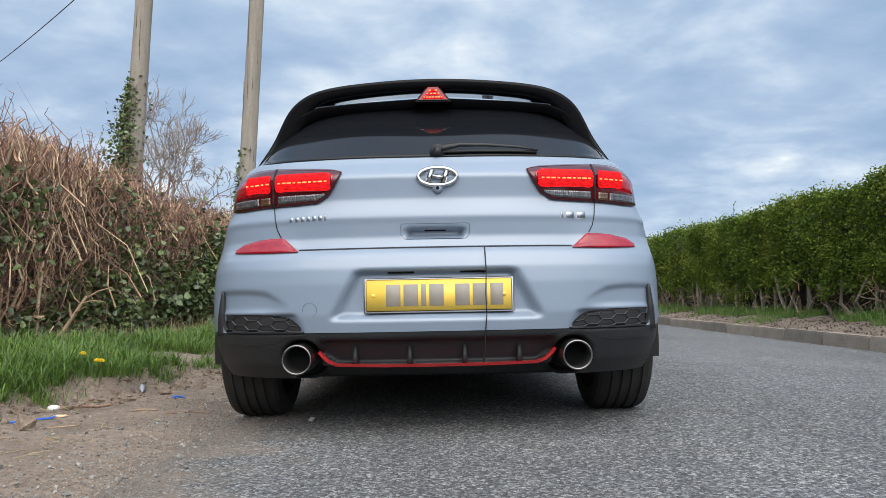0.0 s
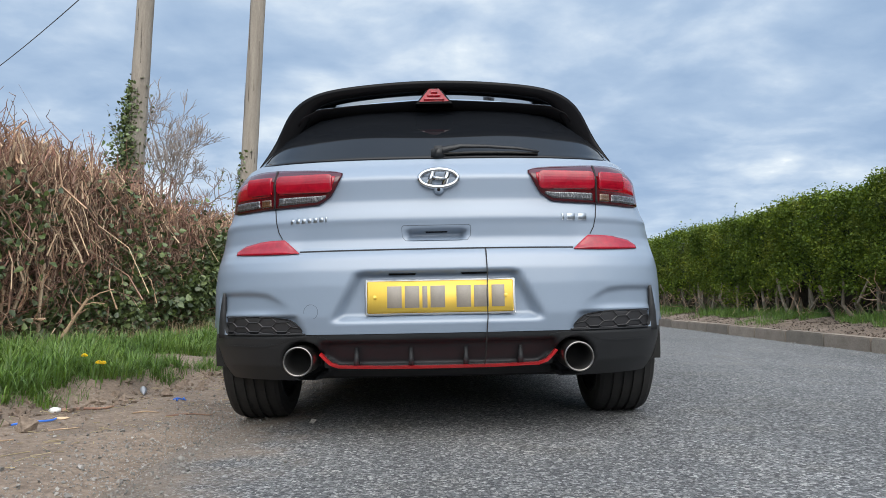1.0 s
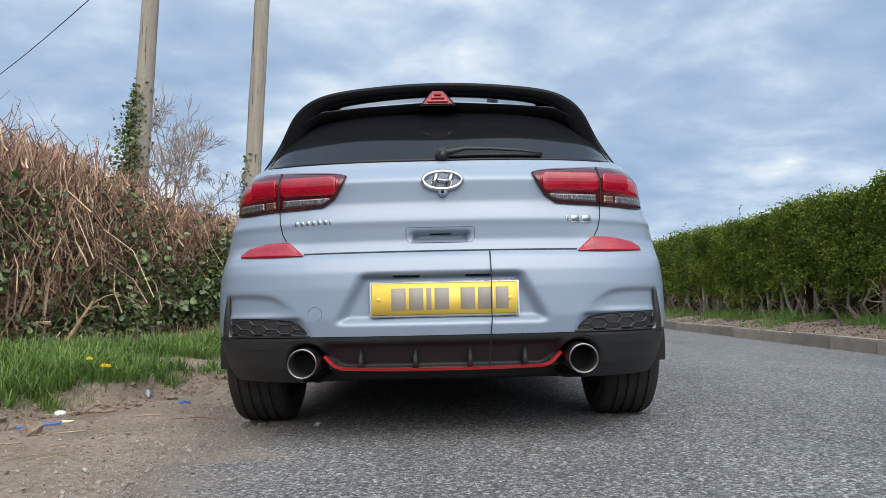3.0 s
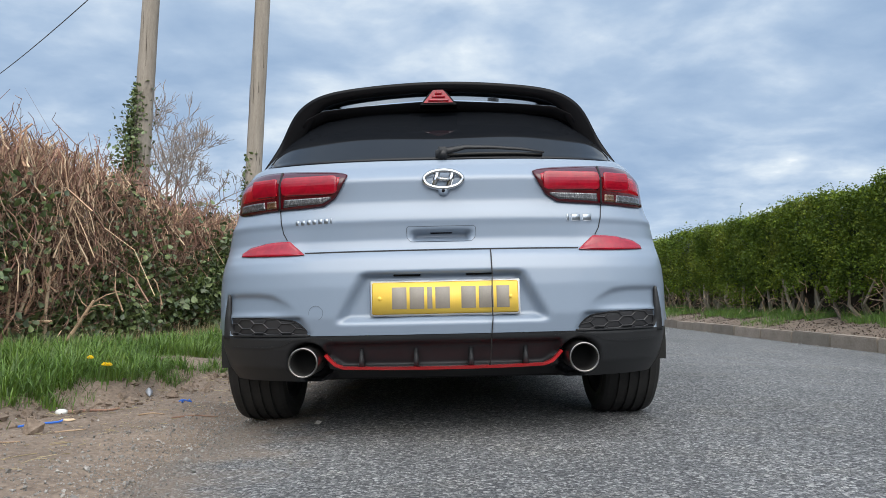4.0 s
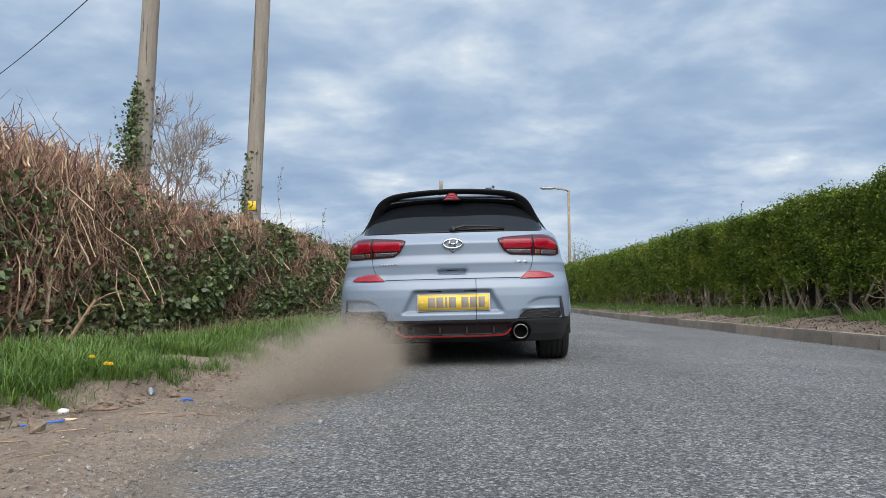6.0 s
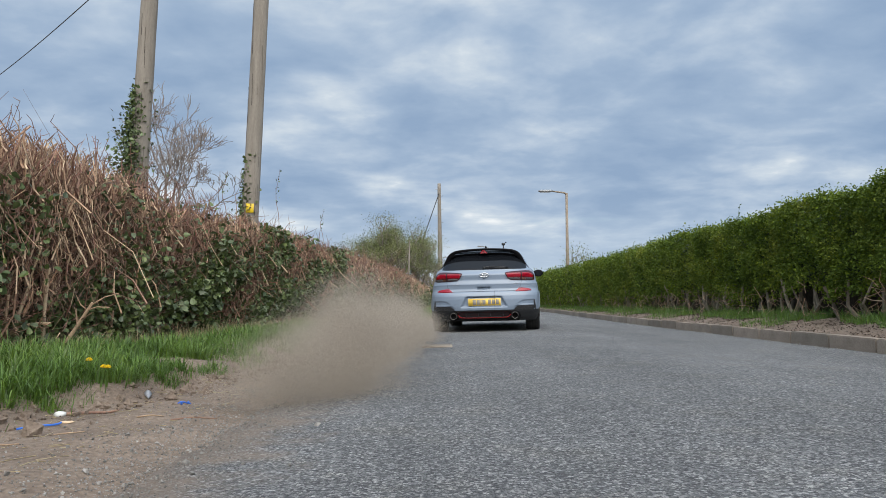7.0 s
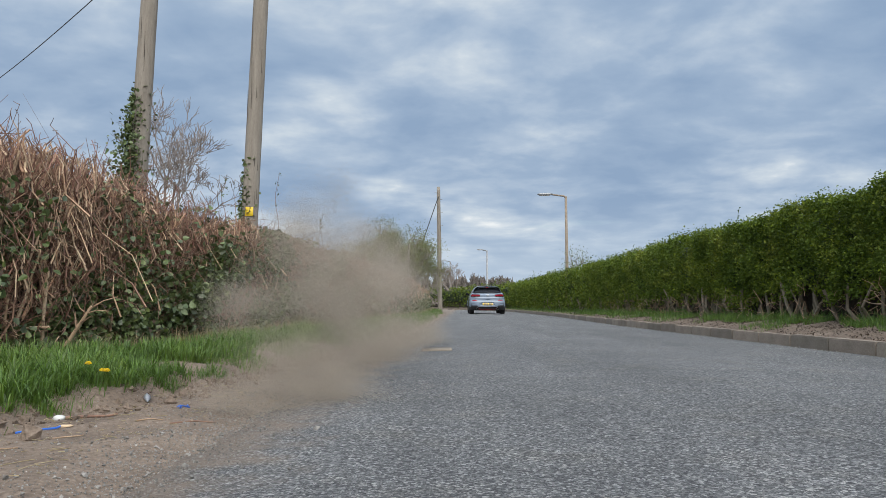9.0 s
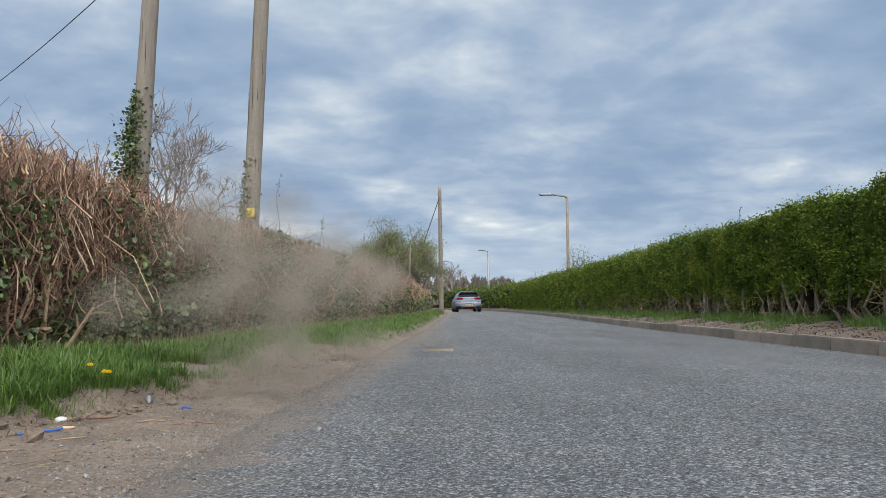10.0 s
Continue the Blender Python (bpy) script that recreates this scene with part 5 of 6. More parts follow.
def make_car():
    car = thing("car", "pale blue five-door hot hatchback with black spoiler and red-lined skirt", "car")
    shell("body", 0.388, 1.046, PAINT, car)
    shell("lower_skirt", 0.212, 0.386, PLASTIC, car, "matt black plastic bumper skirt")
    shell("roof", 1.046, 1.448, PAINT, car, cap=True)
    # underside and cabin floor close the shell
    part("underbody", box_bm(1.12, 3.55, 0.07, pose(0, 2.1, 0.235), 0.02), SOOT, car)
    part("silencer", box_bm(0.62, 0.22, 0.09, pose(0, 0.45, 0.26), 0.05, 4), SOOT, car)
    part("rear_axle", box_bm(1.30, 0.10, 0.10, pose(0, 0.74, 0.27), 0.03), SOOT, car)
    for wy, side in WHEELS:
        a = np.linspace(-0.35, np.pi + 0.35, 40)
        secs = [[(side * (0.899 + dx), wy + math.cos(t) * (0.352 + dr), 0.325 + math.sin(t) * (0.352 + dr)) for dx, dr in ((-0.02, -0.008), (0.004, -0.008), (0.006, 0.004), (-0.006, 0.012), (-0.02, 0.012))] for t in a if 0.325 + math.sin(t) * 0.352 > 0.40]
        loft("arch_lip", secs, PAINT, car)
        secs = [[(side * x, wy + math.cos(t) * 0.356, 0.325 + math.sin(t) * 0.356) for x in (0.55, 0.895)] for t in np.linspace(-0.2, np.pi + 0.2, 30)]
        loft("wheel_liner", secs, SOOT, car, close=False)
    # rear window
    drape("rear_window", [(-0.70, 1.056, 1.085), (-0.66, 1.050, 1.17), (-0.60, 1.047, 1.29), (-0.5, 1.045, 1.325), (0, 1.043, 1.35), (0.5, 1.045, 1.325), (0.60, 1.047, 1.29), (0.66, 1.050, 1.17), (0.70, 1.056, 1.085)], TINT, car, 0.004, 0.01, "dark tinted rear glass", nx=60, nz=24)
    # spoiler: one hoop from belt line to belt line, deepest at its shoulders, with a slot under the blade
    key = np.array([(0, 1.405, 0.036), (0.12, 1.403, 0.036), (0.24, 1.398, 0.037), (0.36, 1.391, 0.039), (0.44, 1.383, 0.041), (0.505, 1.369, 0.047), (0.555, 1.346, 0.062), (0.595, 1.316, 0.076), (0.625, 1.275, 0.074), (0.650, 1.222, 0.066), (0.685, 1.155, 0.052), (0.718, 1.098, 0.034), (0.750, 1.050, 0.010)])
    key = np.concatenate([key[:0:-1] * [-1, 1, 1], key])
    step = np.concatenate([[0], np.cumsum(np.hypot(np.diff(key[:, 0]), np.diff(key[:, 1])))])
    u = np.linspace(0, step[-1], 161)
    cur = np.stack([np.interp(u, step, key[:, j]) for j in range(3)], 1)
    w5 = np.exp(-0.5 * (np.arange(-5, 6) / 2.4) ** 2)
    w5 /= w5.sum()
    pad = np.concatenate([np.repeat(cur[:1], 5, 0), cur, np.repeat(cur[-1:], 5, 0)])
    cur = np.stack([np.convolve(pad[:, j], w5, "valid") for j in range(3)], 1)
    d = np.gradient(cur[:, :2], axis=0)
    d /= np.linalg.norm(d, axis=1, keepdims=True)
    secs = []
    for (x, z, t), (dx, dz) in zip(cur, d):
        nx, nz = dz, -dx
        y = 0.355 + 0.10 * (x / 0.67) ** 2 - 0.04 * float(ramp(abs(x), 0.66, 0.75))
        long = 0.27 + 0.05 * float(ramp(abs(x), 0.5, 0.65))
        inner = 0.35 if abs(x) < 0.5 else 0.8
        secs.append([(x, y + 0.002, z + 0.002), (x, y + 0.03, z + 0.006), (x * 0.99, y + long, z + 0.016), (x * 0.985 + nx * t * inner, y + long, z + 0.012 + nz * t * inner), (x + nx * t * 0.9, y + 0.10, z + nz * t * 0.85), (x + nx * t, y + 0.028, z + nz * t), (x + nx * t * 0.85, y + 0.014, z + nz * t * 0.85), (x + nx * 0.012, y, z + nz * 0.012)])
    loft("spoiler", secs, GLOSS, car, "gloss black roof spoiler with side blades")
    secs = []
    for x in np.linspace(-0.585, 0.585, 61):
        ax = abs(x)
        z = float(np.interp(ax, [0, 0.05, 0.3, 0.50, 0.56, 0.60], [1.341, 1.339, 1.331, 1.320, 1.292, 1.232]))
        secs.append([(x, 0.405 + 0.08 * ax, z - 0.006), (x, 0.41 + 0.08 * ax, z), (x, 0.60, z + 0.042), (x * 0.98, 0.80, z + 0.072), (x * 0.97, 0.80, z + 0.04), (x * 0.97, 0.52, z - 0.012)])
    loft("spoiler_base", secs, PAINT, car)
    secs = []
    for x in np.linspace(-0.575, 0.575, 61):
        ax = abs(x)
        z = float(np.interp(ax, [0, 0.05, 0.3, 0.49, 0.56, 0.60], [1.336, 1.334, 1.325, 1.311, 1.277, 1.210]))
        secs.append([(x, 0.397 + 0.08 * ax, z), (x, 0.397 + 0.08 * ax, z + 0.003), (x * 0.985, 0.53, z + 0.006), (x * 0.985, 0.53, z - 0.025), (x * 0.985, 0.46 + 0.05 * ax, z - 0.03)])
    loft("spoiler_lip", secs, GLOSS, car)
    # third brake lamp: a triangle between two dark cheeks
    def tri(name, s, y0, y1, mat, parent, zc=1.350, label=""):
        top, foot, wide = zc + 0.036 * s, zc - 0.028 * s, 0.062 * s
        f = [(-wide, foot), (wide, foot), (0.012 * s, top), (-0.012 * s, top)]
        return loft(name, [[(x, y0, z) for x, z in f], [(x * 1.06, y1, zc + (z - zc) * 1.06) for x, z in f]], mat, parent, label, smooth=False)
    lamp3 = tri("high_brake_lamp", 1.0, 0.368, 0.45, LENS, car, label="triangular red high-level brake lamp")
    tri("cheek", 1.22, 0.376, 0.47, GLOSS, lamp3)
    for k, (z, w) in enumerate(((1.331, 0.084), (1.346, 0.054), (1.360, 0.028))):
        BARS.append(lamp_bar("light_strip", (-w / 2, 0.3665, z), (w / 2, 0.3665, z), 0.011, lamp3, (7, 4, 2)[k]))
    # tail lamps
    for side in (-1, 1):
        lamp = drape("tail_lamp", [(0.348, 0.976, 0.986), (0.366, 0.937, 0.994), (0.394, 0.893, 1.000), (0.438, 0.866, 1.005), (0.53, 0.861, 1.012), (0.61, 0.860, 1.019), (0.69, 0.857, 1.022), (0.745, 0.855, 1.018), (0.785, 0.857, 1.002), (0.808, 0.862, 0.98), (0.822, 0.872, 0.952)], LENS_DARK, car, 0.012, 0.03, "red and clear tail lamp", side, nx=44, nz=14, bulge=0.006)
        drape("red_lens", [(0.372, 0.956, 0.974), (0.392, 0.924, 0.979), (0.418, 0.905, 0.981), (0.60, 0.905, 0.988)], LENS, lamp, 0.0195, 0.01, "", side, nx=24, bulge=0.003)
        drape("red_lens", [(0.625, 0.905, 0.990), (0.72, 0.903, 0.992), (0.77, 0.902, 0.978), (0.80, 0.903, 0.95)], LENS, lamp, 0.0195, 0.01, "", side, nx=24, bulge=0.003)
        for z in (0.912, 0.978):
            drape("lens_ridge", [(0.43, z - 0.003, z), (0.60, z + 0.001, z + 0.005)], LENS_DARK, lamp, 0.0245, 0.008, "", side, nx=12, nz=3)
            drape("lens_ridge", [(0.63, z + 0.001, z + 0.005), (0.72, z + 0.003, z + 0.006)], LENS_DARK, lamp, 0.0245, 0.008, "", side, nx=8, nz=3)
        drape("reverse_lens", [(0.408, 0.893, 0.902), (0.442, 0.876, 0.902), (0.60, 0.870, 0.902)], SILVER, lamp, 0.020, 0.01, "clear ribbed reversing lens", side, nx=24)
        drape("indicator_lens", [(0.625, 0.869, 0.900), (0.672, 0.868, 0.900)], AMBER, lamp, 0.020, 0.01, "amber-tinted indicator lens", side, nx=8)
        drape("reverse_lens", [(0.674, 0.868, 0.900), (0.76, 0.866, 0.900), (0.80, 0.868, 0.899)], SILVER, lamp, 0.020, 0.01, "", side, nx=16)
        drape("lamp_gap", [(0.609, 0.86, 1.016), (0.617, 0.86, 1.016)], SEAM, lamp, 0.023, 0.01, "", side, nx=3)
        def on_lens(x, z):
            return (side * x, float(tail(x, z, False)) - 0.0245, z)
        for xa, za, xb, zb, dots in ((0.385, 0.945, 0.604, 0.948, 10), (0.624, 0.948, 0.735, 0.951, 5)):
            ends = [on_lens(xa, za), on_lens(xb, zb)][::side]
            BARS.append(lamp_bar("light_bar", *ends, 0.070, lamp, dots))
        drape("reflector", [(0.506, 0.683, 0.686), (0.568, 0.682, 0.738), (0.62, 0.682, 0.738), (0.665, 0.683, 0.735), (0.735, 0.686, 0.722), (0.77, 0.689, 0.702)], BRIGHT, car, 0.010, 0.05, "red bumper reflector with fog lamp", side, nx=60, nz=6)
        # corner vents with a honeycomb, and the upright blade beside them
        vent = drape("corner_vent", [(0.482, 0.390, 0.394), (0.505, 0.389, 0.424), (0.54, 0.388, 0.445), (0.64, 0.388, 0.457), (0.806, 0.390, 0.459)], GRILLE, car, -0.014, 0.02, "black honeycomb corner vent", side, nx=20)
        cells = []
        brow = lambda x: float(np.interp(x, [0.482, 0.505, 0.54, 0.64, 0.806], [0.393, 0.422, 0.443, 0.455, 0.457]))
        for col in range(6):
            for row in range(-1, 3):
                cx, cz = 0.515 + col * 0.0555, 0.400 + row * 0.034 + (0.017 if col % 2 else 0)
                pts = []
                for k in range(6):
                    px = min(max(cx + math.cos(k * np.pi / 3) * 0.037, 0.49), 0.800)
                    pts.append((px, min(max(cz + math.sin(k * np.pi / 3) * 0.0196, 0.3925), brow(px))))
                for (xa, za), (xb, zb) in zip(pts[:4], pts[1:4]):
                    if math.hypot(xa - xb, za - zb) < 0.004:
                        continue
                    e = [np.array([side * x, float(tail(x, z, False)) + 0.0115, z]) for x, z in ((xa, za), (xb, zb))]
                    cells.append(sticks(e[0][None], e[1][None], 0.0026, 0.0026, 0.0))
        mesh_of("honeycomb", *merge(*cells), GRILLE, vent)
        drape("vent_trim", [(0.478, 0.3865, 0.393), (0.50, 0.3865, 0.391), (0.80, 0.3865, 0.391)], PLASTIC, vent, 0.004, 0.02, "", side)
        secs = []
        for u in np.linspace(0, 1, 12):
            z = 0.545 - 0.17 * u
            x = 0.812 + 0.012 * u
            w = 0.004 + 0.013 * u ** 0.7
            y = float(tail(x, z, False))
            flare = 0.045 * max(0.0, (u - 0.6) / 0.4) ** 2.5
            secs.append([(side * (x - w - flare), y - 0.012, z), (side * (x + w), y - 0.004, z), (side * (x + w), y + 0.03, z), (side * (x - w - flare), y + 0.03, z)])
        loft("side_blade", secs, PLASTIC, car, "black upright corner blade")
        # tail pipes
        pipe = mesh_of("tail_pipe", *lathe([(0.0455, 0.16), (0.0455, 0.0), (0.048, -0.005), (0.051, -0.005), (0.0535, 0.0), (0.0535, 0.18)], "y", 48, (side * 0.495, -0.005, 0.297)), TIP, car, smooth=True)
        tagged(pipe, "round dark chrome tail pipe")
        mesh_of("pipe_bore", *lathe([(0.0, 0.12), (0.045, 0.12), (0.045, 0.0)], "y", 32, (side * 0.495, -0.003, 0.297)), SOOT, pipe, smooth=True)
        ribbon("skirt_rim", [(side * 0.40, 0.372), (side * 0.44, 0.378), (side * 0.495, 0.381), (side * 0.55, 0.372), (side * 0.60, 0.352), (side * 0.66, 0.344), (side * 0.80, 0.345)], 0.006, PLASTIC, car, 0.003)
    # plate in its bay
    plate = part("number_plate", box_bm(0.524, 0.006, 0.115, pose(0.010, 0.024, 0.517), 0.003), YELLOW, car, "yellow rear number plate with grey characters")
    part("plate_surround", box_bm(0.538, 0.006, 0.128, pose(0.010, 0.028, 0.516), 0.003), WHITE, plate, "pale plate surround")
    x = -0.180
    for k, w in enumerate((0.052, 0.052, 0.018, 0.052, 0.0, 0.052, 0.052, 0.046)):
        if w:
            part("character_bar", box_bm(w, 0.002, 0.078, pose(x + w / 2, 0.0205, 0.517), 0.0006, 1), INK, plate)
            x += w + 0.011
        else:
            x += 0.030
    for sx in (-0.225, 0.245):
        mesh_of("fixing_screw", *lathe([(0.0, -0.004), (0.006, -0.003), (0.0075, 0.0), (0.0075, 0.003)], "y", 16, (sx, 0.0205, 0.517)), YELLOW, plate, smooth=True)
    for sx in (-0.125, 0.135):
        part("plate_lamp", box_bm(0.10, 0.02, 0.010, pose(sx, float(tail(sx, 0.598)) - 0.002, 0.601), 0.003), GLOSS, car)
    # badge: a bright oval ring with a slanted bar, the camera nub beneath it
    by = float(tail(0, 0.952)) - 0.006
    a = np.linspace(0, 2 * np.pi, 48, endpoint=False)
    secs = []
    for dr, dy in ((0.0, 0.006), (0.0, -0.004), (0.004, -0.009), (0.012, -0.009), (0.017, -0.003), (0.017, 0.006)):
        secs.append([(0.012 + math.cos(t) * (0.079 - dr), by + dy, 0.954 + math.sin(t) * (0.041 - dr)) for t in a])
    badge = loft("badge", secs, CHROME, car, "chrome oval badge", caps=False)
    for p in ((-0.028, 0.0, 18), (0.028, 0.0, 18), (0.0, 0.0, -35)):
        part("badge_bar", box_bm(0.019 if p[2] > 0 else 0.058, 0.009, 0.062 if p[2] > 0 else 0.015, pose(0.012 + p[0], by - 0.003, 0.954 + p[1]) @ pose(0, 0, 0, 0, p[2] if p[2] > 0 else 8), 0.003), CHROME, badge)
    nub = mesh_of("rear_camera", *lathe([(0.0, -0.006), (0.011, -0.006), (0.018, -0.001), (0.021, 0.01)], "y", 24, (0.012, by - 0.002, 0.912)), PAINT, car, smooth=True)
    mesh_of("camera_lens", *lathe([(0.0, -0.003), (0.006, -0.002), (0.007, 0.004)], "y", 16, (0.012, by - 0.008, 0.911)), GLOSS, nub, smooth=True)
    # lettering as plain raised bars
    x = -0.545
    for w in (0.016, 0.015, 0.016, 0.016, 0.016, 0.017, 0.006):
        part("lettering_bar", box_bm(w, 0.004, 0.019, pose(x + w / 2, float(tail(x, 0.808)) - 0.001, 0.805 + (x + 0.545) * 0.03, 0, 0, -12), 0.0015, 1), SATIN, car)
        x += w + 0.0065
    x = 0.468
    for w in (0.010, 0.034, 0.036):
        part("lettering_bar", box_bm(w, 0.004, 0.026, pose(x + w / 2, float(tail(x + w / 2, 0.805)) - 0.001, 0.806, 0, 0, 14), 0.002, 1), SATIN, car)
        x += w + 0.009
    # tailgate and bumper gaps
    ribbon("tailgate_gap", [(-0.505, 0.690), (-0.3, 0.6905), (0, 0.691), (0.3, 0.6905), (0.505, 0.690)], 0.006, SEAM, car, 0.001, recessed=False)
    for side in (-1, 1):
        ribbon("panel_gap", [(side * 0.612, 0.862), (side * 0.603, 0.81), (side * 0.594, 0.77), (side * 0.578, 0.742)], 0.0035, SEAM, car, 0.002, recessed=False)
    ribbon("handle_frame", [(-0.120, 0.779), (0.120, 0.779), (0.127, 0.773), (0.125, 0.737), (0.113, 0.723), (-0.113, 0.723), (-0.125, 0.737), (-0.127, 0.773), (-0.120, 0.779)], 0.0011, SEAM, car, 0.001, recessed=False, n=120)
    part("tailgate_handle", box_bm(0.085, 0.02, 0.012, pose(0.0, float(tail(0, 0.752)) - 0.004, 0.760), 0.003), GLOSS, car)
    # towing-eye cover
    ring = [(-0.455 + math.cos(t) * 0.026, 0.470 + math.sin(t) * 0.026) for t in np.linspace(-1.2, 3.4, 24)]
    ribbon("towing_cover_gap", ring, 0.0008, SEAM, car, 0.001)
    # diffuser: red line and upright fins
    line = [(-0.428, 0.318), (-0.412, 0.298), (-0.395, 0.280), (-0.365, 0.268), (-0.2, 0.264), (0, 0.263), (0.2, 0.264), (0.365, 0.268), (0.395, 0.280), (0.412, 0.298), (0.428, 0.318)]
    ribbon("red_line", line, 0.011, REDLINE, car, 0.012, "red painted skirt line", 0.03, 120, False)
    for sx in (-0.30, -0.10, 0.10, 0.30):
        y = float(tail(sx, 0.315)) - 0.006
        loft("diffuser_fin", [[(sx - w, y + 0.045, z), (sx - w, y - o, z), (sx + w, y - o, z), (sx + w, y + 0.045, z)] for z, w, o in ((0.272, 0.010, 0.016), (0.30, 0.008, 0.014), (0.335, 0.006, 0.006), (0.352, 0.005, -0.004))], PLASTIC, car)
    # wiper
    wy = lambda x, z: float(tail(x, z, False))
    arm = []
    for x, z, s in ((0.0, 1.072, 0.020), (0.06, 1.085, 0.018), (0.10, 1.096, 0.014), (0.2, 1.094, 0.011), (0.32, 1.085, 0.009), (0.405, 1.071, 0.006)):
        y = wy(x, z) - 0.03
        arm.append([(x, y - s * 0.5, z - s * 0.6), (x, y - s * 0.7, z + s * 0.4), (x, y + s * 0.5, z + s * 0.9), (x, y + s * 0.7, z - s * 0.4)])
    wiper = loft("rear_wiper", arm, PLASTIC, car, "black rear wiper arm")
    part("wiper_pivot", box_bm(0.055, 0.04, 0.055, pose(0.012, wy(0.01, 1.07) - 0.018, 1.068), 0.012, 3), PLASTIC, wiper)
    loft("wiper_blade", [[(x, wy(x, z) - 0.006, z - 0.004), (x, wy(x, z) - 0.022, z), (x, wy(x, z) - 0.012, z + 0.008), (x, wy(x, z) - 0.004, z + 0.004)] for x, z in ((0.03, 1.062), (0.15, 1.066), (0.28, 1.066), (0.40, 1.063))], RUBBER, wiper)
    # a thin lead runs down from the tailgate to under the skirt
    q = [(0.178, 0.69), (0.179, 0.60), (0.176, 0.52), (0.178, 0.44), (0.173, 0.38), (0.171, 0.32), (0.166, 0.262)]
    zq = np.linspace(0.688, 0.262, 44)
    xq = np.interp(zq, [v for _, v in q[::-1]], [v for v, _ in q[::-1]])
    p = np.array([(x, float(tail(x, z, False)) - 0.005, z) for x, z in zip(xq, zq)])
    mesh_of("black_lead", *merge(*[sticks(p[i:i + 1], p[i + 1:i + 2], 0.0022, 0.0022, 0.0, 6) for i in range(len(p) - 1)]), RUBBER, car)
    # side glass, mirrors, roof aerial and the small camera clamped to the roof
    for side in (-1, 1):
        def pane(y0, y1, top0, top1):
            secs = []
            for u in np.linspace(0, 1, 10):
                y = y0 + (y1 - y0) * u
                t = top0 + (top1 - top0) * u
                secs.append([(side * (float(np.interp(z, _z, _tab[:, 0])) + o), y, z) for z, o in [(1.06 + (t - 1.06) * s, 0.003) for s in np.linspace(0, 1, 7)] + [(t, -0.01), (1.06, -0.01)]])
            loft("side_window", secs, TINT, car)
        pane(0.85, 1.75, 1.24, 1.36)
        pane(1.80, 2.45, 1.36, 1.26)
        cap = loft("door_mirror", [[(side * (0.93 + 0.10 * math.cos(t) * s), y, 1.03 + 0.07 * math.sin(t) * s) for t in np.linspace(0, 2 * np.pi, 20, endpoint=False)] for y, s in ((2.52, 0.9), (2.53, 1.0), (2.60, 0.95), (2.66, 0.6))], GLOSS, car, "black door mirror")
        mesh_of("mirror_glass", *lathe([(0.0, 0), (0.055, 0)], "y", 24, (side * 0.94, 2.516, 1.03)), TINT, cap)
        part("mirror_foot", box_bm(0.12, 0.05, 0.03, pose(side * 0.82, 2.6, 1.0), 0.01), GLOSS, cap)
    loft("roof_aerial", [[(x, y, z) for x, y, z in ((-w, y0, 1.44), (w, y0, 1.44), (w * 0.3, y0, zt), (-w * 0.3, y0, zt))] for y0, w, zt in ((1.12, 0.02, 1.50), (1.2, 0.028, 1.49), (1.32, 0.015, 1.445))], GLOSS, car)
    mount = part("roof_camera", box_bm(0.06, 0.04, 0.045, pose(0.30, 1.5, 1.545), 0.006), GRILLE, car, "small black camera on a roof mount")
    part("camera_mount", box_bm(0.02, 0.02, 0.09, pose(0.30, 1.5, 1.485), 0.004), GRILLE, mount)
    part("camera_wind_muff", box_bm(0.03, 0.03, 0.03, pose(0.345, 1.5, 1.575), 0.01), GRILLE, mount)
    # front end, unseen but whole
    for side in (-1, 1):
        part("headlamp", box_bm(0.40, 0.30, 0.13, pose(side * 0.60, 3.98, 0.70, 0, 0, -side * 28), 0.04, 3), SILVER, car)
    part("front_grille", box_bm(0.9, 0.06, 0.22, pose(0, 4.235, 0.50), 0.03), GRILLE, car)
    return car


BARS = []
CAR = make_car()
CAR_WHEELS = [make_wheel(CAR, y, s) for y, s in WHEELS]
# ---- dust thrown up by the wheels: drifting puffs of fine grains ----
def make_puff_mesh(count, spread, seed):
    g = np.random.default_rng(seed)
    p = g.normal(0, spread, (count, 3)) * np.array([1.0, 1.0, 0.8])
    # ragged: some grains gather in wisps
    w = g.normal(0, spread * 0.9, (24, 3))
    k = g.integers(0, 24, count)
    mixed = np.where(g.uniform(0, 1, (count, 1)) < 0.5, w[k] + g.normal(0, spread * 0.35, (count, 3)), p)
    r = np.linalg.norm(mixed, axis=1)
    mixed = mixed[r < spread * 2.4]
    n = len(mixed)
    s = g.uniform(0.0007, 0.0011, (n, 1, 1))
    v = (mixed[:, None, :] + g.normal(0, 1, (n, 3, 3)) * s).reshape(-1, 3)
    me = bpy.data.meshes.new("dust_puff")
    me.from_pydata(v.tolist(), [], np.arange(n * 3).reshape(-1, 3).tolist())
    me.materials.append(DUST)
    return me


PUFFS = []


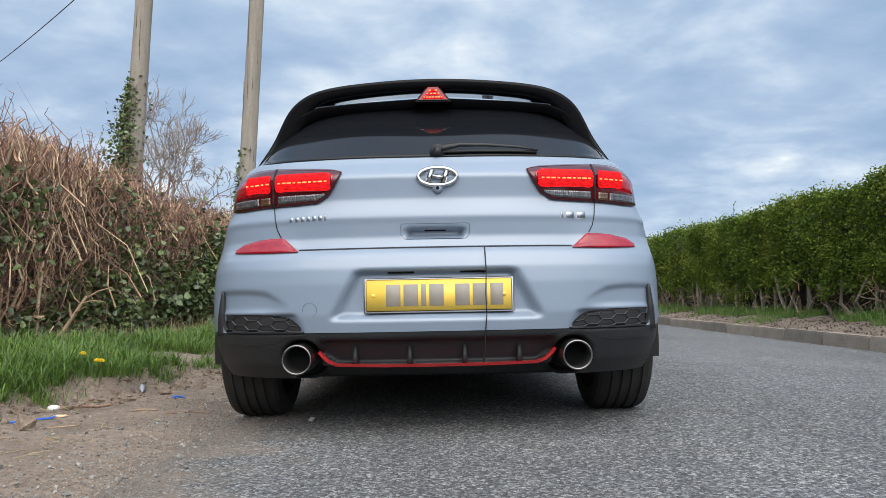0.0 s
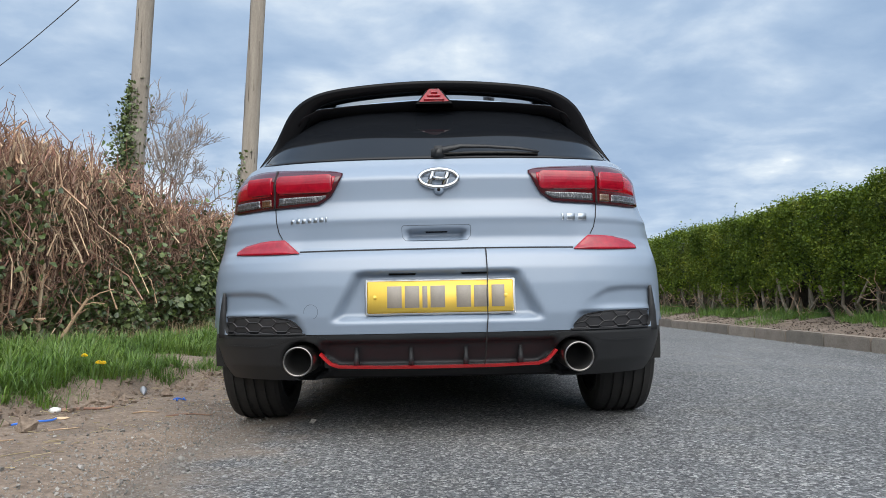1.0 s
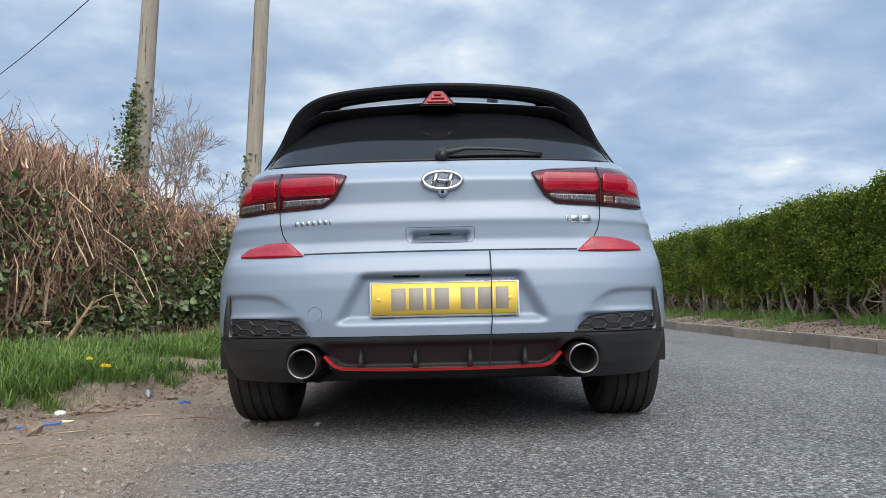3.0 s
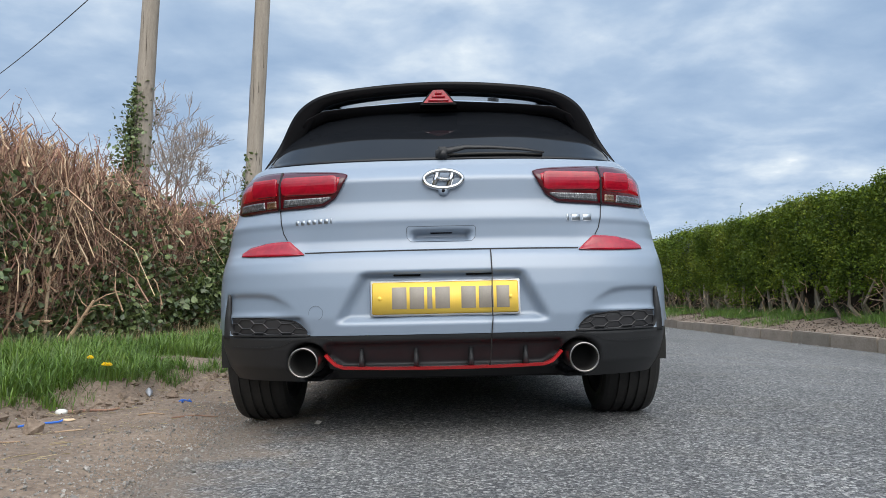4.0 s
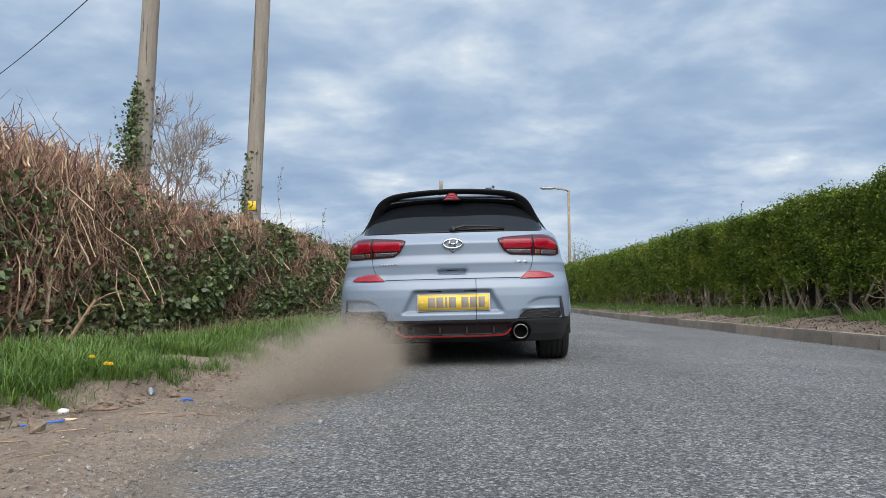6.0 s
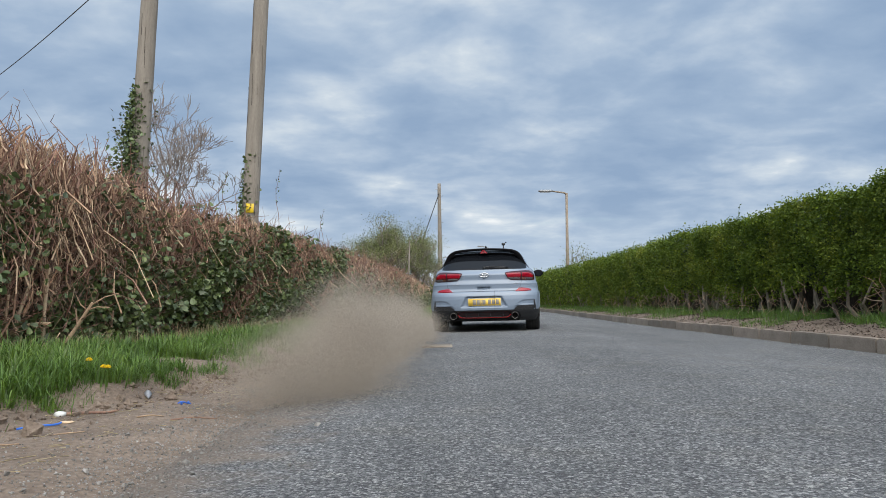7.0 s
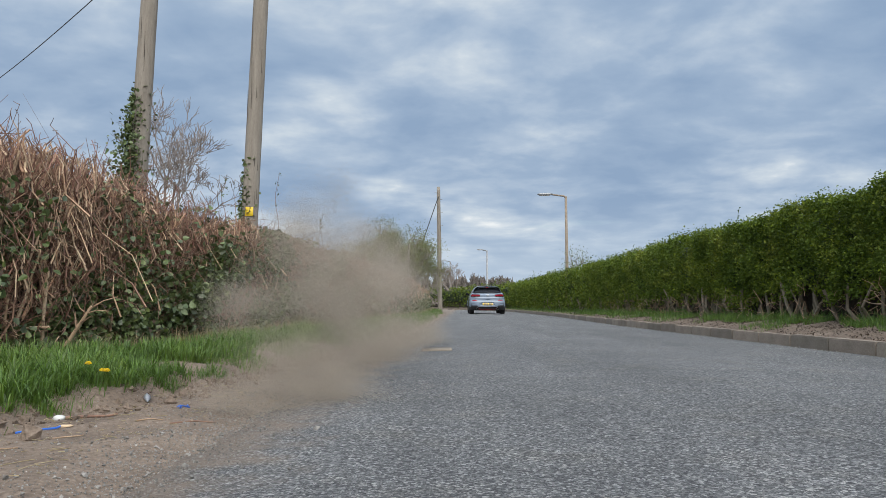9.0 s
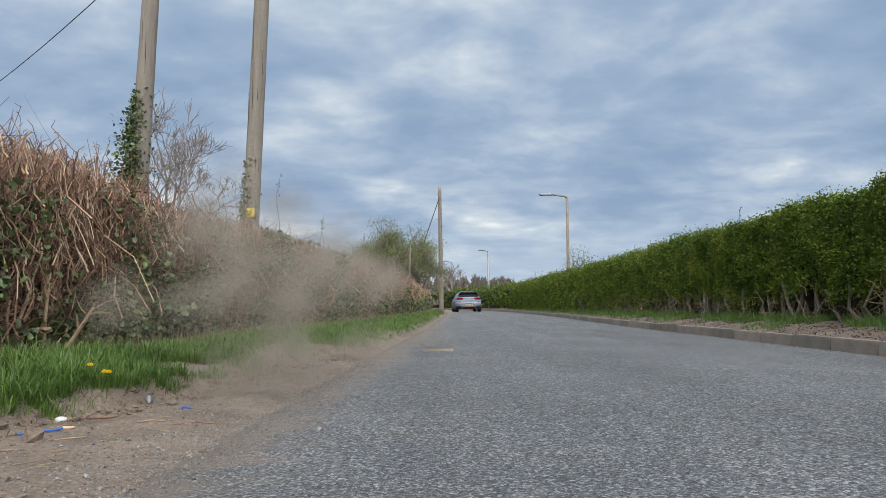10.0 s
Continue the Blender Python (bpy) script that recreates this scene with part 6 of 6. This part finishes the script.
def make_dust():
    meshes = [make_puff_mesh(64000, (0.14, 0.16, 0.12, 0.15)[k], 50 + k) for k in range(4)]
    rnd = random.Random(11)
    for k in range(88):
        ob = new("dust_puff", meshes[k % 4])
        tagged(ob, "puff of pale brown dust kicked up from the verge", "dust", "dust cloud", "stuff")
        u = k / 87
        y0 = 4.0 + 6.6 * u ** 1.5
        x0 = -0.72 + 0.38 * u - 0.14 * max(0.0, 1 - u / 0.12) + rnd.gauss(0, 0.07)
        born = 5.50 + 0.95 * u + rnd.uniform(-0.06, 0.10)
        PUFFS.append((ob, born, x0, y0, rnd.gauss(0, 1), rnd.gauss(0, 1), rnd.random(), rnd.gauss(0, 1), 0.35 + 0.65 * min(1.0, u / 0.3)))


make_dust()


# seconds, how far ahead, how far to the right, heading to the right, nose up (degrees)
DRIVE = [(0, 2.57, 0.004, 0, 0), (4.55, 2.57, 0.004, 0, 0), (4.7, 2.585, 0.004, 0, 0.35), (4.85, 2.635, 0.003, 0, 0.55), (5.0, 2.72, 0.002, 0, 0.6), (5.25, 3.07, 0.0, 0.3, 0.6),
         (5.5, 3.60, 0.0, 0.8, 0.6), (5.7, 4.13, 0.01, 1.8, 0.6), (6.0, 5.32, 0.06, 3.2, 0.6), (6.4, 7.50, 0.22, 4.8, 0.6), (6.8, 10.16, 0.48, 6.0, 0.6),
         (7.0, 11.67, 0.659, 6.4, 0.6), (7.5, 16.7, 1.205, 5.8, 0.5), (8.0, 22.8, 1.686, 4.2, 0.4), (8.5, 29.3, 2.069, 2.6, 0.4), (9.0, 36.0, 2.218, 0.2, 0.3),
         (9.5, 42.6, 2.06, -2.0, 0.3), (10.0, 49.4, 1.674, -4.0, 0.3)]
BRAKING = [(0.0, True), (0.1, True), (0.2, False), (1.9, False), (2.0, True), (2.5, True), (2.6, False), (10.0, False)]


def smooth_at(t, k):
    """The drive between its rows, as smooth as the keys."""
    ts = [r[0] for r in DRIVE]
    vs = [r[k] for r in DRIVE]
    i = min(max(int(np.searchsorted(ts, t)) - 1, 0), len(ts) - 2)

    def slope(j):
        a, b = max(j - 1, 0), min(j + 1, len(ts) - 1)
        return (vs[b] - vs[a]) / (ts[b] - ts[a])
    h = ts[i + 1] - ts[i]
    u = (t - ts[i]) / h
    return (2 * u**3 - 3 * u**2 + 1) * vs[i] + (u**3 - 2 * u**2 + u) * h * slope(i) + (-2 * u**3 + 3 * u**2) * vs[i + 1] + (u**3 - u**2) * h * slope(i + 1)


def drive(t):
    return [smooth_at(t, k) for k in (1, 2, 3, 4)]


def motions():
    # the car pulls away, squatting on its rear springs
    rows = []
    for k in range(0, 301, 3):
        t = k / 30
        ahead, right, turn, up = drive(t)
        lean = -1.35 * float(np.clip((2.3 - right) / 0.8, 0, 1)) if ahead < 40 else -0.3
        rows.append((t, pose(right, ahead, float(road_z(right, ahead)) - 0.062 * up, up, lean, -turn)))
    walk(CAR, rows)
    # its wheels roll with it
    for hub, (wy, side) in zip(CAR_WHEELS, WHEELS):
        rows, spin, last = [], 0.0, drive(0)[0]
        for k in range(301):
            ahead, right, turn, up = drive(k / 30)
            spin += min((ahead - last) / 0.324, radians(86))
            last = ahead
            lift = 0.062 * up - wy * math.sin(radians(up))
            rows.append((k / 30, Matrix.Translation((side * 0.775, wy, 0.324 + lift)) @ Matrix.Rotation(-spin, 4, "X")))
        walk(hub, rows)
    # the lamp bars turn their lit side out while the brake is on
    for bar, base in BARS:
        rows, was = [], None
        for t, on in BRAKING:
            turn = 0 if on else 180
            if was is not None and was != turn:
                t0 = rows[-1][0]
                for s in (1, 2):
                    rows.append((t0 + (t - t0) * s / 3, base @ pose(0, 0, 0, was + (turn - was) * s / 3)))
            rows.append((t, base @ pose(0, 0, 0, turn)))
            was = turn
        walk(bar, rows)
    # dust leaves the soil behind the wheel, billows up, then thins out and drifts to the hedge
    for ob, born, x0, y0, a, b, c, d, loft_up in PUFFS:
        under = pose(x0, y0, -0.75)
        turn = 40 * a
        rise = (0.08 + 0.80 * c ** 1.5) * loft_up
        settles = c < 0.62
        rows = [(0.0, under), (born - 0.1, under)]
        for age, out, high in ((0.12, 0.25, 0.2), (0.45, 0.5, 0.36), (1.0, 0.75, 0.55), (1.8, 1.0, 0.92), (2.8, 1.45, 1.35), (3.6, 1.9, 1.5), (4.7, 2.5, 1.55)):
            t = born + age
            x = x0 + 0.11 * a * out - 0.01 * age - 0.0052 * age ** 3 * (0.4 + c)
            y = max(y0 + 0.28 * b * out - 0.03 * age, 3.75)
            z = 0.02 + rise * high * (1 - 0.25 * abs(a) * 0.5) + 0.05 * d * out
            if settles and age > 1.5:
                z = z - 0.15 * (age - 1.5)
            rows.append((min(t, 10.0), pose(x, y, z if settles else max(z, -0.02), 0, 0, turn * age * 0.3)))
            if t >= 10.0:
                break
        walk(ob, rows)


motions()
